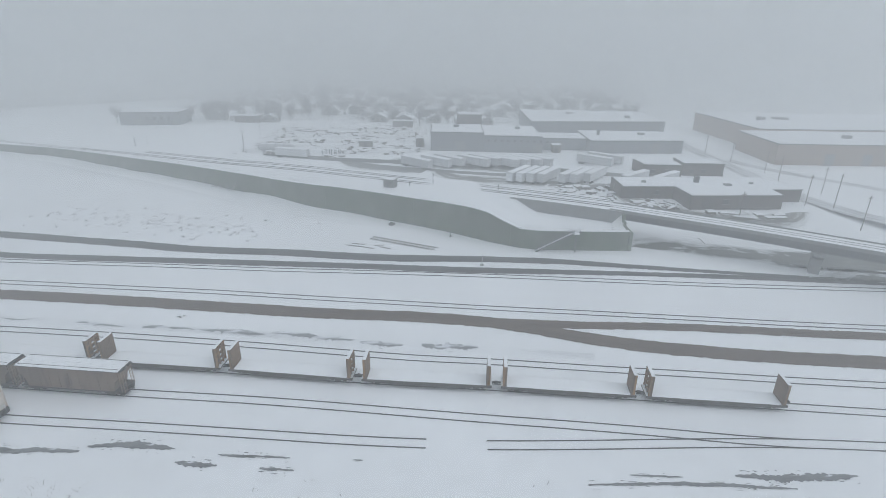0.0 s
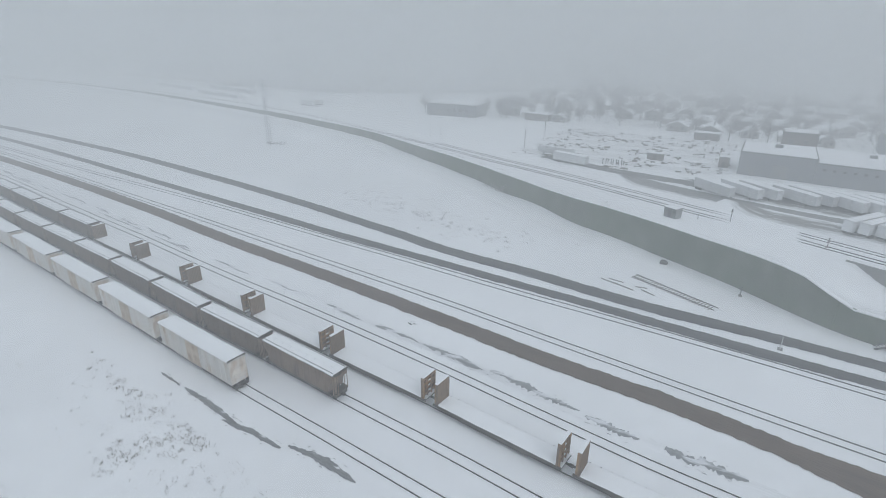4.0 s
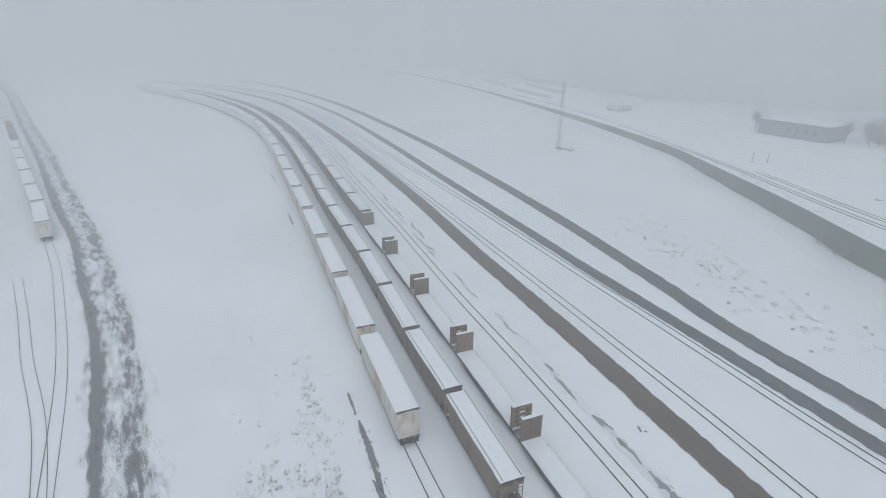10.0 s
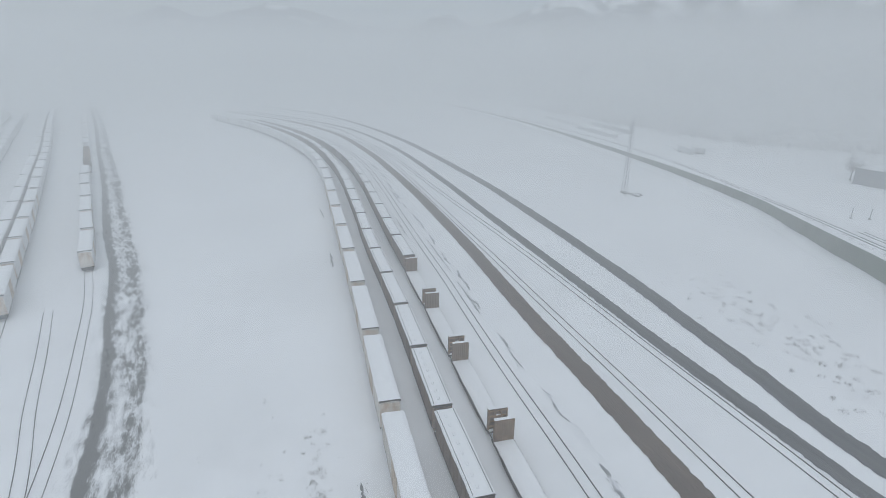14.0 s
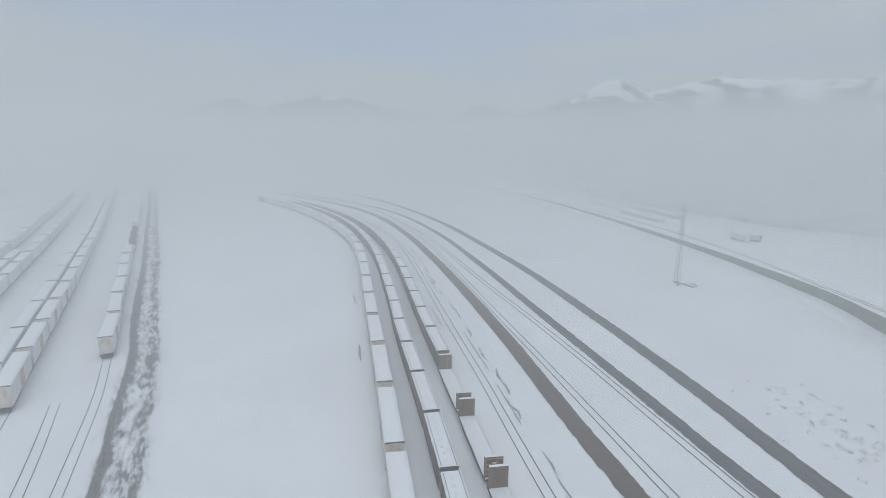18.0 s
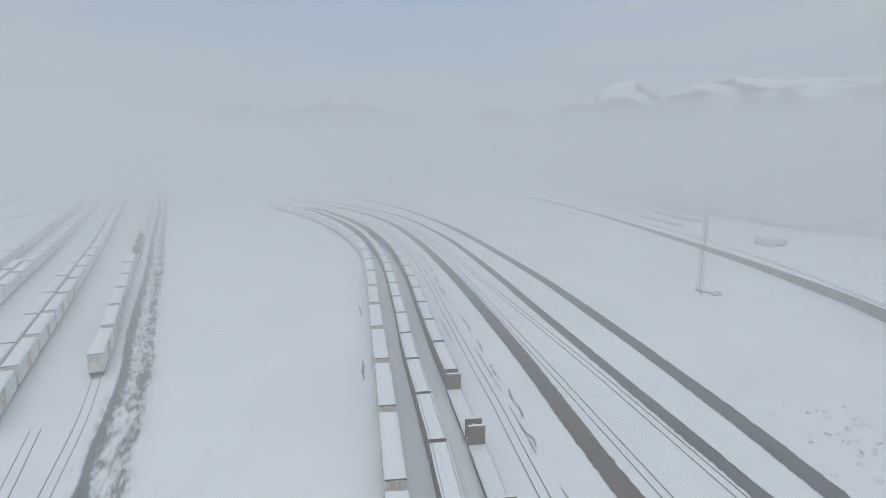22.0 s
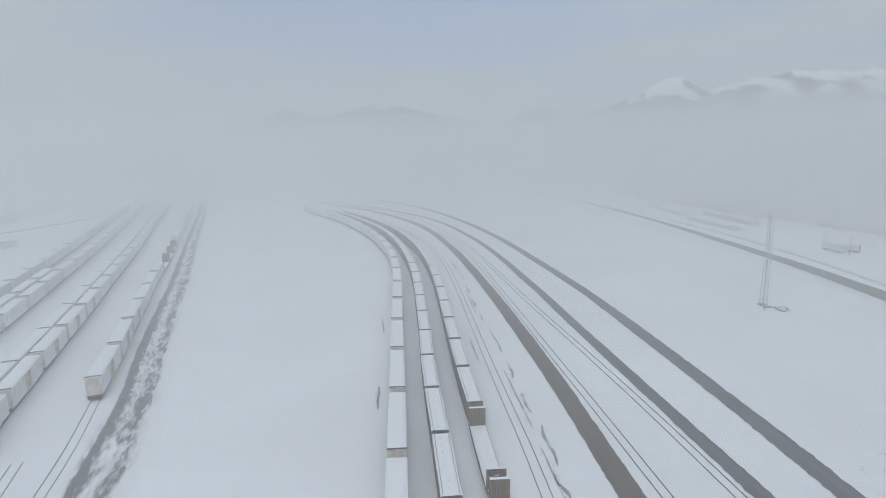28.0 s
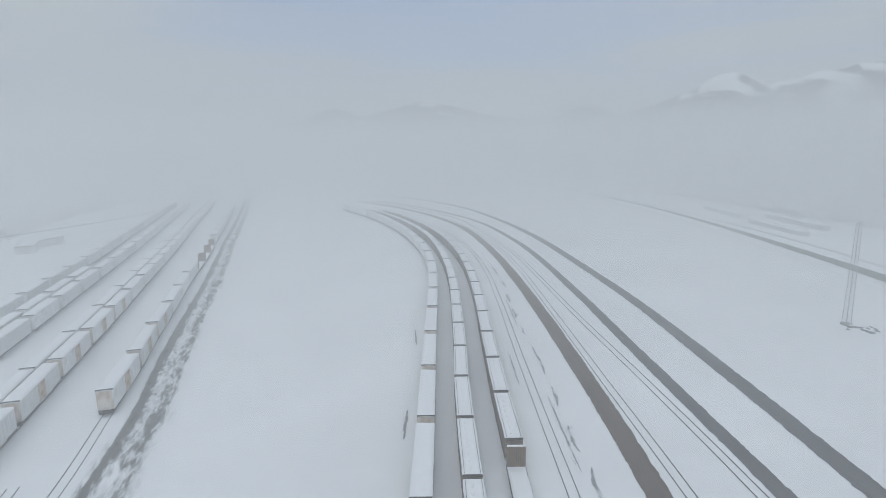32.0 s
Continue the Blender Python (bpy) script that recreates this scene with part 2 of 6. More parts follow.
def worn(name, bands, mud, slush, scale=0.9, stretch=(0.09, 1.0, 1.0), cut=(0.0, 0.10), wide=6.0, uneven=0.0):
    """Snow worn through in streaks; bands gives, side by side across the strip, how much has gone (0 to 1)."""
    m = bpy.data.materials.new(name)
    m.use_nodes = True
    n, l = m.node_tree.nodes, m.node_tree.links
    b = n["Principled BSDF"]
    uv, sep = n.new("ShaderNodeUVMap"), n.new("ShaderNodeSeparateXYZ")
    l.new(uv.outputs["UV"], sep.inputs[0])
    mp = n.new("ShaderNodeMapping")
    mp.inputs["Scale"].default_value = stretch
    l.new(uv.outputs["UV"], mp.inputs["Vector"])
    across = n.new("ShaderNodeMapRange")
    across.inputs["From Min"].default_value, across.inputs["From Max"].default_value = -wide, wide
    l.new(sep.outputs["Y"], across.inputs["Value"])
    ramp = n.new("ShaderNodeValToRGB")
    while len(ramp.color_ramp.elements) < len(bands):
        ramp.color_ramp.elements.new(0.5)
    for e, (at, v) in zip(ramp.color_ramp.elements, bands):
        e.position, e.color = (at + wide) / (2 * wide), (v, v, v, 1)
    l.new(across.outputs["Result"], ramp.inputs["Fac"])

    def cloud(sc, detail, rough=0.55):
        t = n.new("ShaderNodeTexNoise")
        t.inputs["Scale"].default_value, t.inputs["Detail"].default_value, t.inputs["Roughness"].default_value = sc, detail, rough
        l.new(mp.outputs["Vector"], t.inputs["Vector"])
        return t.outputs["Fac"]

    def calc(kind_, a, c):
        t = n.new("ShaderNodeMath")
        t.operation = kind_
        for q, v in zip(t.inputs, (a, c)):
            if isinstance(v, float):
                q.default_value = v
            else:
                l.new(v, q)
        return t.outputs[0]

    def ranged(v, a, z):
        t = n.new("ShaderNodeMapRange")
        t.inputs["From Min"].default_value, t.inputs["From Max"].default_value = a, z
        l.new(v, t.inputs["Value"])
        return t.outputs["Result"]

    def mixed(f, a, c):
        t = n.new("ShaderNodeMix")
        t.data_type = "RGBA"
        l.new(f, t.inputs["Factor"])
        for q, v in ((t.inputs["A"], a), (t.inputs["B"], c)):
            if isinstance(v, tuple):
                q.default_value = (*v, 1)
            else:
                l.new(v, q)
        return t.outputs["Result"]

    # the share that has gone, against two scales of cloud
    grain = calc("ADD", calc("MULTIPLY", cloud(scale, 5.0), 0.6), calc("MULTIPLY", cloud(scale * 5, 4.0, 0.7), 0.4))
    gone = calc("SUBTRACT", calc("ADD", calc("MULTIPLY", ramp.outputs["Color"], 0.5), grain), 0.75)
    if uneven:
        # long stretches where more or less has gone
        gone = calc("ADD", gone, calc("MULTIPLY", calc("SUBTRACT", cloud(scale * 0.3, 2.0), 0.5), uneven))
    base = mixed(ranged(gone, -0.16, 0.04), (0.865, 0.875, 0.89), slush)
    l.new(mixed(ranged(gone, *cut), base, mud), b.inputs["Base Color"])
    l.new(ranged(gone, 0.4, -0.1), b.inputs["Roughness"])
    bp = n.new("ShaderNodeBump")
    bp.inputs["Strength"].default_value, bp.inputs["Distance"].default_value = 0.4, 0.15
    l.new(grain, bp.inputs["Height"])
    l.new(bp.outputs["Normal"], b.inputs["Normal"])
    return m


ROAD_SLUSH = worn("rutted_slush", ((-6, 0), (-3.9, 0.2), (-3.2, 0.52), (-2.2, 0.6), (-1.2, 0.5), (-0.4, 0.4), (0.5, 0.42), (1.2, 0.64), (1.9, 0.9), (2.5, 0.82), (3.0, 0.3), (4.4, 0)), (0.125, 0.125, 0.12), (0.52, 0.53, 0.54), 1.3, (0.3, 1.0, 1.0), cut=(-0.02, 0.10), uneven=0.55)
MUD_LANE = worn("wet_mud_lane", ((-6, 0), (-4.6, 0.4), (-3, 0.78), (0, 0.9), (3, 0.78), (4.6, 0.4), (6, 0)), (0.15, 0.15, 0.145), (0.5, 0.51, 0.52), 0.7, (0.25, 1.0, 1.0))
MUD_FIELD = worn("trampled_mud", ((-6, 0), (-4.5, 0.38), (-2.5, 0.68), (0, 0.70), (2.5, 0.62), (4.5, 0.34), (6, 0)), (0.16, 0.155, 0.14), (0.52, 0.53, 0.53), 0.5, (0.22, 1.0, 1.0))
BRIDGE_MUD = worn("pooled_mud", ((-6, 0), (-4.8, 0.3), (-3, 0.56), (0, 0.64), (3, 0.56), (4.8, 0.3), (6, 0)), (0.12, 0.125, 0.11), (0.42, 0.43, 0.43), 0.22, (0.5, 1.0, 1.0), cut=(0.0, 0.045), uneven=0.9)
YARD_DIRT = worn("trampled_yard", ((-6, 0), (-4.5, 0.22), (-2, 0.36), (2, 0.36), (4.5, 0.22), (6, 0)), (0.17, 0.165, 0.16), (0.58, 0.59, 0.60), 1.6, (0.9, 1.2, 1.0))

# ---- fog bank over the whole plain ----
def fog_material(name, thick, soot):
    m = bpy.data.materials.new(name)
    m.use_nodes = True
    n, l = m.node_tree.nodes, m.node_tree.links
    n.remove(n["Principled BSDF"])
    sc = n.new("ShaderNodeVolumeScatter")
    sc.inputs["Color"].default_value = (1.0, 1.0, 0.99, 1)
    sc.inputs["Density"].default_value, sc.inputs["Anisotropy"].default_value = thick, 0.3
    ab = n.new("ShaderNodeVolumeAbsorption")
    ab.inputs["Color"].default_value, ab.inputs["Density"].default_value = (0.0, 0.12, 0.06, 1), soot
    ad = n.new("ShaderNodeAddShader")
    l.new(sc.outputs["Volume"], ad.inputs[0])
    l.new(ab.outputs["Volume"], ad.inputs[1])
    l.new(ad.outputs[0], n["Material Output"].inputs["Volume"])
    return m


# ---- helpers for building ----
def part(name, bm, material, parent=None, label="", at=None):
    """Links a bmesh as one mesh object under a thing."""
    me = bpy.data.meshes.new(name)
    bm.normal_update()
    bm.to_mesh(me)
    bm.free()
    return shared(name, me, material, parent, label, at)


def shared(name, me, material, parent=None, label="", at=None):
    """An object on a mesh that may serve several pieces."""
    if material is not None and not me.materials:
        me.materials.append(material)
    ob = new(name, me)
    if parent is not None:
        ob.parent = parent
    if at is not None:
        ob.matrix_basis = at
    if label:
        tagged(ob, label)
    return ob


def empty(name, at=None):
    ob = new(name)
    ob.empty_display_size = 0.5
    if at is not None:
        ob.matrix_basis = at
    return ob


def box(bm, x0, x1, y0, y1, z0, z1, bevel=0.0):
    vs = [bm.verts.new(p) for p in ((x0, y0, z0), (x1, y0, z0), (x1, y1, z0), (x0, y1, z0), (x0, y0, z1), (x1, y0, z1), (x1, y1, z1), (x0, y1, z1))]
    fs = [bm.faces.new([vs[i] for i in f]) for f in ((0, 3, 2, 1), (4, 5, 6, 7), (0, 1, 5, 4), (1, 2, 6, 5), (2, 3, 7, 6), (3, 0, 4, 7))]
    if bevel:
        bmesh.ops.bevel(bm, geom=list({e for f in fs for e in f.edges}), offset=bevel, segments=1, affect="EDGES")
    return bm


def boxes(*rows, bevel=0.0):
    bm = bmesh.new()
    for r in rows:
        box(bm, *r, bevel=bevel)
    return bm


def rod(bm, a, b, r0, r1=None, sides=6):
    """A tapered rod from a to b."""
    a, b = Vector(a), Vector(b)
    r1 = r0 if r1 is None else r1
    q = (b - a).to_track_quat("Z", "Y")
    rings = []
    for p, r in ((a, r0), (b, r1)):
        rings.append([bm.verts.new(p + q @ Vector((r * math.cos(2 * math.pi * i / sides), r * math.sin(2 * math.pi * i / sides), 0))) for i in range(sides)])
    for i in range(sides):
        bm.faces.new((rings[0][i], rings[0][(i + 1) % sides], rings[1][(i + 1) % sides], rings[1][i]))
    bm.faces.new(rings[0][::-1]), bm.faces.new(rings[1])
    return bm


def prism(outline, y0, y1):
    """A closed outline in x, z, drawn out from y0 to y1."""
    bm = bmesh.new()
    a = [bm.verts.new((x, y0, z)) for x, z in outline]
    b = [bm.verts.new((x, y1, z)) for x, z in outline]
    bm.faces.new(a), bm.faces.new(b[::-1])
    for i in range(len(a)):
        j = (i + 1) % len(a)
        bm.faces.new((a[j], a[i], b[i], b[j]))
    return bm


def slab(outline, z0, z1):
    """A closed outline in x, y, drawn up from z0 to z1."""
    bm = bmesh.new()
    a = [bm.verts.new((x, y, z0)) for x, y in outline]
    b = [bm.verts.new((x, y, z1)) for x, y in outline]
    bm.faces.new(a[::-1]), bm.faces.new(b)
    for i in range(len(a)):
        j = (i + 1) % len(a)
        bm.faces.new((a[i], a[j], b[j], b[i]))
    bmesh.ops.recalc_face_normals(bm, faces=bm.faces[:])
    return bm


class Line:
    """A smooth line on the plan through a few points, measured along its length."""

    def __init__(self, *pts, step=4.0):
        p = [Vector(q) for q in pts]
        p = [2 * p[0] - p[1]] + p + [2 * p[-1] - p[-2]]
        out = []
        for i in range(1, len(p) - 2):
            a, b, c, d = p[i - 1:i + 3]
            la, lb, lc = (b - a).length, (c - b).length, (d - c).length
            # tangents weighted by the chords, so that uneven spacing makes no loops
            m0 = ((b - a) / la * lb + (c - b) / lb * la) / (la + lb) * lb
            m1 = ((c - b) / lb * lc + (d - c) / lc * lb) / (lb + lc) * lb
            k = max(2, int(lb / step))
            for j in range(k):
                t = j / k
                out.append((2 * t ** 3 - 3 * t * t + 1) * b + (t ** 3 - 2 * t * t + t) * m0 + (3 * t * t - 2 * t ** 3) * c + (t ** 3 - t * t) * m1)
        out.append(p[-2])
        self.p = np.array([tuple(v)[:2] for v in out])
        self.s = np.concatenate(([0], np.cumsum(np.linalg.norm(np.diff(self.p, axis=0), axis=1))))
        self.length = float(self.s[-1])

    def at(self, s):
        x, y = np.interp(s, self.s, self.p[:, 0]), np.interp(s, self.s, self.p[:, 1])
        e = 3.0
        x1, y1 = np.interp(s + e, self.s, self.p[:, 0]), np.interp(s + e, self.s, self.p[:, 1])
        x0, y0 = np.interp(s - e, self.s, self.p[:, 0]), np.interp(s - e, self.s, self.p[:, 1])
        d = math.hypot(x1 - x0, y1 - y0) or 1.0
        return float(x), float(y), (x1 - x0) / d, (y1 - y0) / d

    def off(self, s, side):
        """The point at s, moved to the line's left by side."""
        x, y, dx, dy = self.at(s)
        return x - dy * side, y + dx * side

    def where(self, x):
        """How far along the line it passes the given x."""
        return float(np.interp(-x, -self.p[:, 0], self.s))

    def beside(self, side, step=30.0):
        n = max(3, int(self.length / step))
        return Line(*[self.off(self.length * i / n, side) for i in range(n + 1)])

    def stand(self, s, z=0.0):
        x, y, dx, dy = self.at(s)
        return pose(x, y, z, 0, 0, math.degrees(math.atan2(dy, dx)))


def ribbon(line, half_l, half_r, z=0.0, s0=0.0, s1=None, step=0.6, ragged=0.0, seed=0, narrow=None):
    """A strip that follows a line, with uneven edges; its map runs along and across it in metres."""
    rnd = random.Random(seed)
    s1 = line.length if s1 is None else s1
    n = max(2, int((s1 - s0) / step))
    bm = bmesh.new()
    uv = bm.loops.layers.uv.new("run")
    rows = []
    for i in range(n + 1):
        s = s0 + (s1 - s0) * i / n
        edge = []
        for k, h in ((0, half_l), (1, half_r)):
            w = noise.noise((s * 0.05, seed * 7.3, 9 * k)) * 0.35 + noise.noise((s * 0.35, seed * 3.1, 5 + 9 * k)) * 0.45 + noise.noise((s * 1.7, seed, 2 + 9 * k)) * 0.35 + rnd.uniform(-0.5, 0.5)
            if narrow:
                h *= float(np.interp(line.at(s)[0], narrow[0], narrow[1]))
            edge.append(max(0.04, h + ragged * w) if h > 0 else h + ragged * w)
        a, b = line.off(s, edge[0]), line.off(s, -edge[1])
        rows.append(((bm.verts.new((*a, z)), (s, edge[0])), (bm.verts.new((*b, z)), (s, -edge[1]))))
    for (a, b), (c, d) in zip(rows, rows[1:]):
        f = bm.faces.new((a[0], b[0], d[0], c[0]))
        for lp, q in zip(f.loops, (a, b, d, c)):
            lp[uv].uv = q[1]
    return bm


def drape(line, half, lift, step=2.0, cols=8):
    """A strip that lies on the ground as it rises and falls."""
    n = max(2, int(line.length / step))
    bm = bmesh.new()
    uv = bm.loops.layers.uv.new("run")
    rows = []
    for i in range(n + 1):
        row = []
        for j in range(cols + 1):
            v = half * (1 - 2 * j / cols)
            x, y = line.off(line.length * i / n, v)
            # past an end the strip's own coordinate runs out of the worn band
            e = max(0.0, 1.0 - min(i, n - i) * line.length / n / 16.0) ** 2
            row.append((bm.verts.new((x, y, ground_z(x, y) + lift)), (line.length * i / n, v + 12.0 * e)))
        rows.append(row)
    for a, b in zip(rows, rows[1:]):
        for j in range(cols):
            q = (a[j], a[j + 1], b[j + 1], b[j])
            f = bm.faces.new([p[0] for p in q])
            f.smooth = True
            for lp, p in zip(f.loops, q):
                lp[uv].uv = p[1]
    return bm


def profile(line, outline, s0=0.0, s1=None, step=4.0, lift=None):
    """A cross-section (side, z) drawn along a line, raised by lift at each x."""
    s1 = line.length if s1 is None else s1
    n = max(2, int((s1 - s0) / step))
    bm = bmesh.new()
    rings = []
    for i in range(n + 1):
        s = s0 + (s1 - s0) * i / n
        up = lift(line.at(s)[0]) if lift else 0.0
        rings.append([bm.verts.new((*line.off(s, a), z + up)) for a, z in outline])
    k = len(outline)
    for a, b in zip(rings, rings[1:]):
        for i in range(k):
            bm.faces.new((a[i], b[i], b[(i + 1) % k], a[(i + 1) % k]))
    bm.faces.new(rings[0]), bm.faces.new(rings[-1][::-1])
    bmesh.ops.recalc_face_normals(bm, faces=bm.faces[:])
    return bm


# ---- the plan: lines on the ground, all from east to west ----
DITCH_N = Line((260, 82), (70, 101.6), (54, 103.7), (40, 105.6), (26, 107.6), (11, 108.4), (4, 108.5), (-8, 108.4), (-20, 109.2), (-34, 110.8), (-46, 111.3), (-56, 112), (-71, 114.7), (-80, 116), (-101, 119.2), (-133, 123), (-159, 125.5), (-201, 129), (-265, 131), (-332, 131), (-414, 124), (-493, 109), (-575, 75), (-640, 35))
DITCH_S = Line((260, 83), (90, 98.6), (67, 100.3), (53, 101.1), (32, 102), (10, 102.4), (-2, 102.9), (-19, 103.9), (-45, 105), (-56, 105.5), (-69, 106), (-87, 106.8), (-111, 108.4), (-135, 109.8), (-164, 111.6), (-221, 115.4), (-322, 117.6), (-411, 107), (-485, 80), (-560, 40))
TRACK_1 = Line((260, 88), (88, 95.4), (71, 96), (51, 96.9), (31, 98.3), (10, 99.7), (-18, 100.9), (-35, 101.4), (-53, 102.4), (-65, 103), (-82, 103.7), (-105, 104.9), (-126, 105.9), (-151, 106.6), (-196, 107.3), (-231, 108.4), (-284, 109.7), (-350, 106), (-413, 99), (-480, 74), (-560, 30))
TRACK_2 = Line((260, 65), (77, 80.4), (62, 81.4), (45, 82.9), (27, 84.4), (9, 85.8), (-8, 87.4), (-28, 89.3), (-44, 90.9), (-55, 91.7), (-70, 92.8), (-89, 94.1), (-109, 95.5), (-133, 97.2), (-151, 98.3), (-176, 100), (-210, 102.2), (-268, 105.3), (-340, 103), (-420, 89), (-500, 56), (-560, 22))
BROWN_RD = Line((200, 58), (68, 69.8), (51, 71.2), (41, 72.4), (33, 73.7), (26.4, 75.3), (21, 76.9), (14.6, 79.2), (8.5, 80.7), (2, 81.6), (-6, 82.4), (-15, 82.7), (-29, 83.9), (-40, 85), (-56, 86.6), (-80, 88.6), (-106, 90.6), (-126, 92.7), (-142, 94.2), (-163, 95.8), (-196, 98), (-247, 100.3), (-299, 101), (-383, 95), (-489, 61), (-560, 20))
BRANCH = Line((200, 67), (74, 77.6), (61, 78.4), (49, 79.3), (38, 79.9), (26, 80), (14, 80.6), (3, 81.5))
TRACK_3 = Line((260, 48), (64, 64), (52, 64.9), (38, 66.1), (23, 67.3), (8, 68.7), (-4, 69.5), (-13, 70.5), (-35, 73.1), (-48, 74.4), (-63, 75.7), (-84, 77.2), (-107, 79.3), (-120, 80.6), (-138, 82), (-167, 84.4), (-216, 88.7), (-260, 91.6), (-320, 90), (-400, 73), (-480, 40))
TRACK_F = Line((260, 40), (60, 57.9), (48, 58.9), (27.5, 60.7), (8, 62.4), (-12, 63.8), (-31, 65.7), (-50, 67.3), (-69, 69), (-88, 70.7), (-108, 72.5), (-128, 74.1), (-143, 75.2), (-175, 78), (-208, 81), (-228, 82.4), (-265, 83.5), (-330, 79), (-400, 63), (-480, 32))
TRACK_H = Line((46, 51.9), (40, 52.3), (36, 52.7), (32, 53.2), (20, 54.5), (7, 55.7), (-25, 58.9), (-42, 60.1), (-57, 61.4), (-73, 62.6), (-89, 64.2), (-104, 65.6), (-120, 66.8), (-136, 67.9), (-151, 69.1), (-167, 70.7), (-183, 72.1), (-199, 73.4), (-215, 74.7), (-262, 76.3), (-330, 72), (-400, 56), (-480, 25))
TRACK_B = Line((260, 40), (55, 51.6), (44, 52.0), (32, 51.8), (19, 51.3), (6, 51), (-8, 51.4), (-24, 52.5), (-40, 53.6), (-55, 54.5), (-73, 56), (-95, 58.0), (-114, 59.7), (-134, 61.4), (-154, 63.0), (-175, 64.7), (-196, 66.5), (-216, 68.1), (-240, 69.6), (-275, 69.8), (-330, 64), (-400, 48), (-480, 18))
YARD_1 = Line((60, 20), (-30, 18.7), (-63, 17.2), (-92, 15.2), (-115, 12), (-132, 9.3), (-151, 5.2), (-169, 1.5), (-189, -3.3), (-209, -7.8), (-251, -17.7), (-285, -24.8), (-310, -30.5), (-448, -63), (-620, -103))
YARD_2 = Line((-70, 4), (-110, 0), (-147, -8.1), (-165, -12.3), (-185, -16.9), (-205, -21.5), (-245, -31.2), (-310, -46.8), (-400, -70), (-510, -98), (-620, -124))
ROAD = Line((120, 35), (20, 29), (-40, 26), (-67, 23.5), (-97, 21), (-121, 17), (-146, 13), (-180, 5), (-242, -8), (-327, -27.5), (-480, -62), (-620, -96))
UPPER = Line((250, -10), (110, 85), (89, 99), (79, 105.2), (66, 113), (55, 119), (42, 126), (31, 131), (10, 139.5), (-24, 152), (-64, 167.5), (-121, 193), (-181, 217), (-250, 237), (-340, 251), (-480, 260), (-640, 258))
WALL = Line((43, 114.4), (35, 114.3), (27, 114.3), (21, 114.6), (16, 116.5), (11, 119.3), (4, 124), (-9, 131.3), (-25, 138.5), (-39, 144), (-57, 153.8), (-74, 164), (-92, 174), (-112, 184), (-129, 192.6), (-148, 202.2), (-165, 207.8), (-184, 213), (-205, 218.6), (-240, 226.2), (-290, 235), (-363, 246), (-450, 254), (-640, 254))


def wall_top(x):
    """How high the retaining wall stands."""
    return float(np.interp(x, (-640, -450, -360, -246, -184, -147, -127, -100, -74, -57, -30, -6, 2, 9.8, 12.6, 15.8, 18, 60), (1.0, 1.3, 1.8, 2.6, 3.4, 3.9, 4.6, 5.3, 6.1, 6.7, 7.2, 7.2, 7.55, 7.6, 6.7, 5.3, 4.6, 4.6)))


def wall_slant(s):
    """How much longer a step across the wall is when it is taken due north."""
    dx = WALL.at(s)[2]
    return 1.0 / max(0.3, abs(dx))


def ground_z(x, y):
    """The level of the snow: the yard, the terrace behind the wall and the plain beyond it."""
    if x > 43.4:
        return float(np.interp(y, (122, 150), (0, 2.0)))
    s = WALL.where(x)
    wy = WALL.at(s)[1]
    if y < wy + 0.46 * wall_slant(s):
        return 0.0
    top = wall_top(x)
    uy = UPPER.at(UPPER.where(x))[1]
    if x > 15:
        if y > uy - 4.5:
            return float(np.interp(y, (uy + 7, uy + 18), (7.2, 2.0)))
        # the terrace falls away from the upper track to the bridge seat
        k = min(1.0, max(0.0, (x - 17) / 8))
        k = k * k * (3 - 2 * k)
        slope = float(np.interp(y, (wy + 0.5 * wall_slant(s), uy - 4.5), (top, 7.2)))
        return slope * (1 - k) + 4.4 * k
    return float(np.interp(y, (wy + 0.5 * wall_slant(s), uy - 3, uy + 7, uy + 18), (top, max(top, terrace_z(x)), max(top, terrace_z(x)), 2.0)))


def terrace_z(x):
    """The level of the track bed behind the wall."""
    return 7.2 * min(1.0, wall_top(x) / 7.0) if x < -30 else 7.2


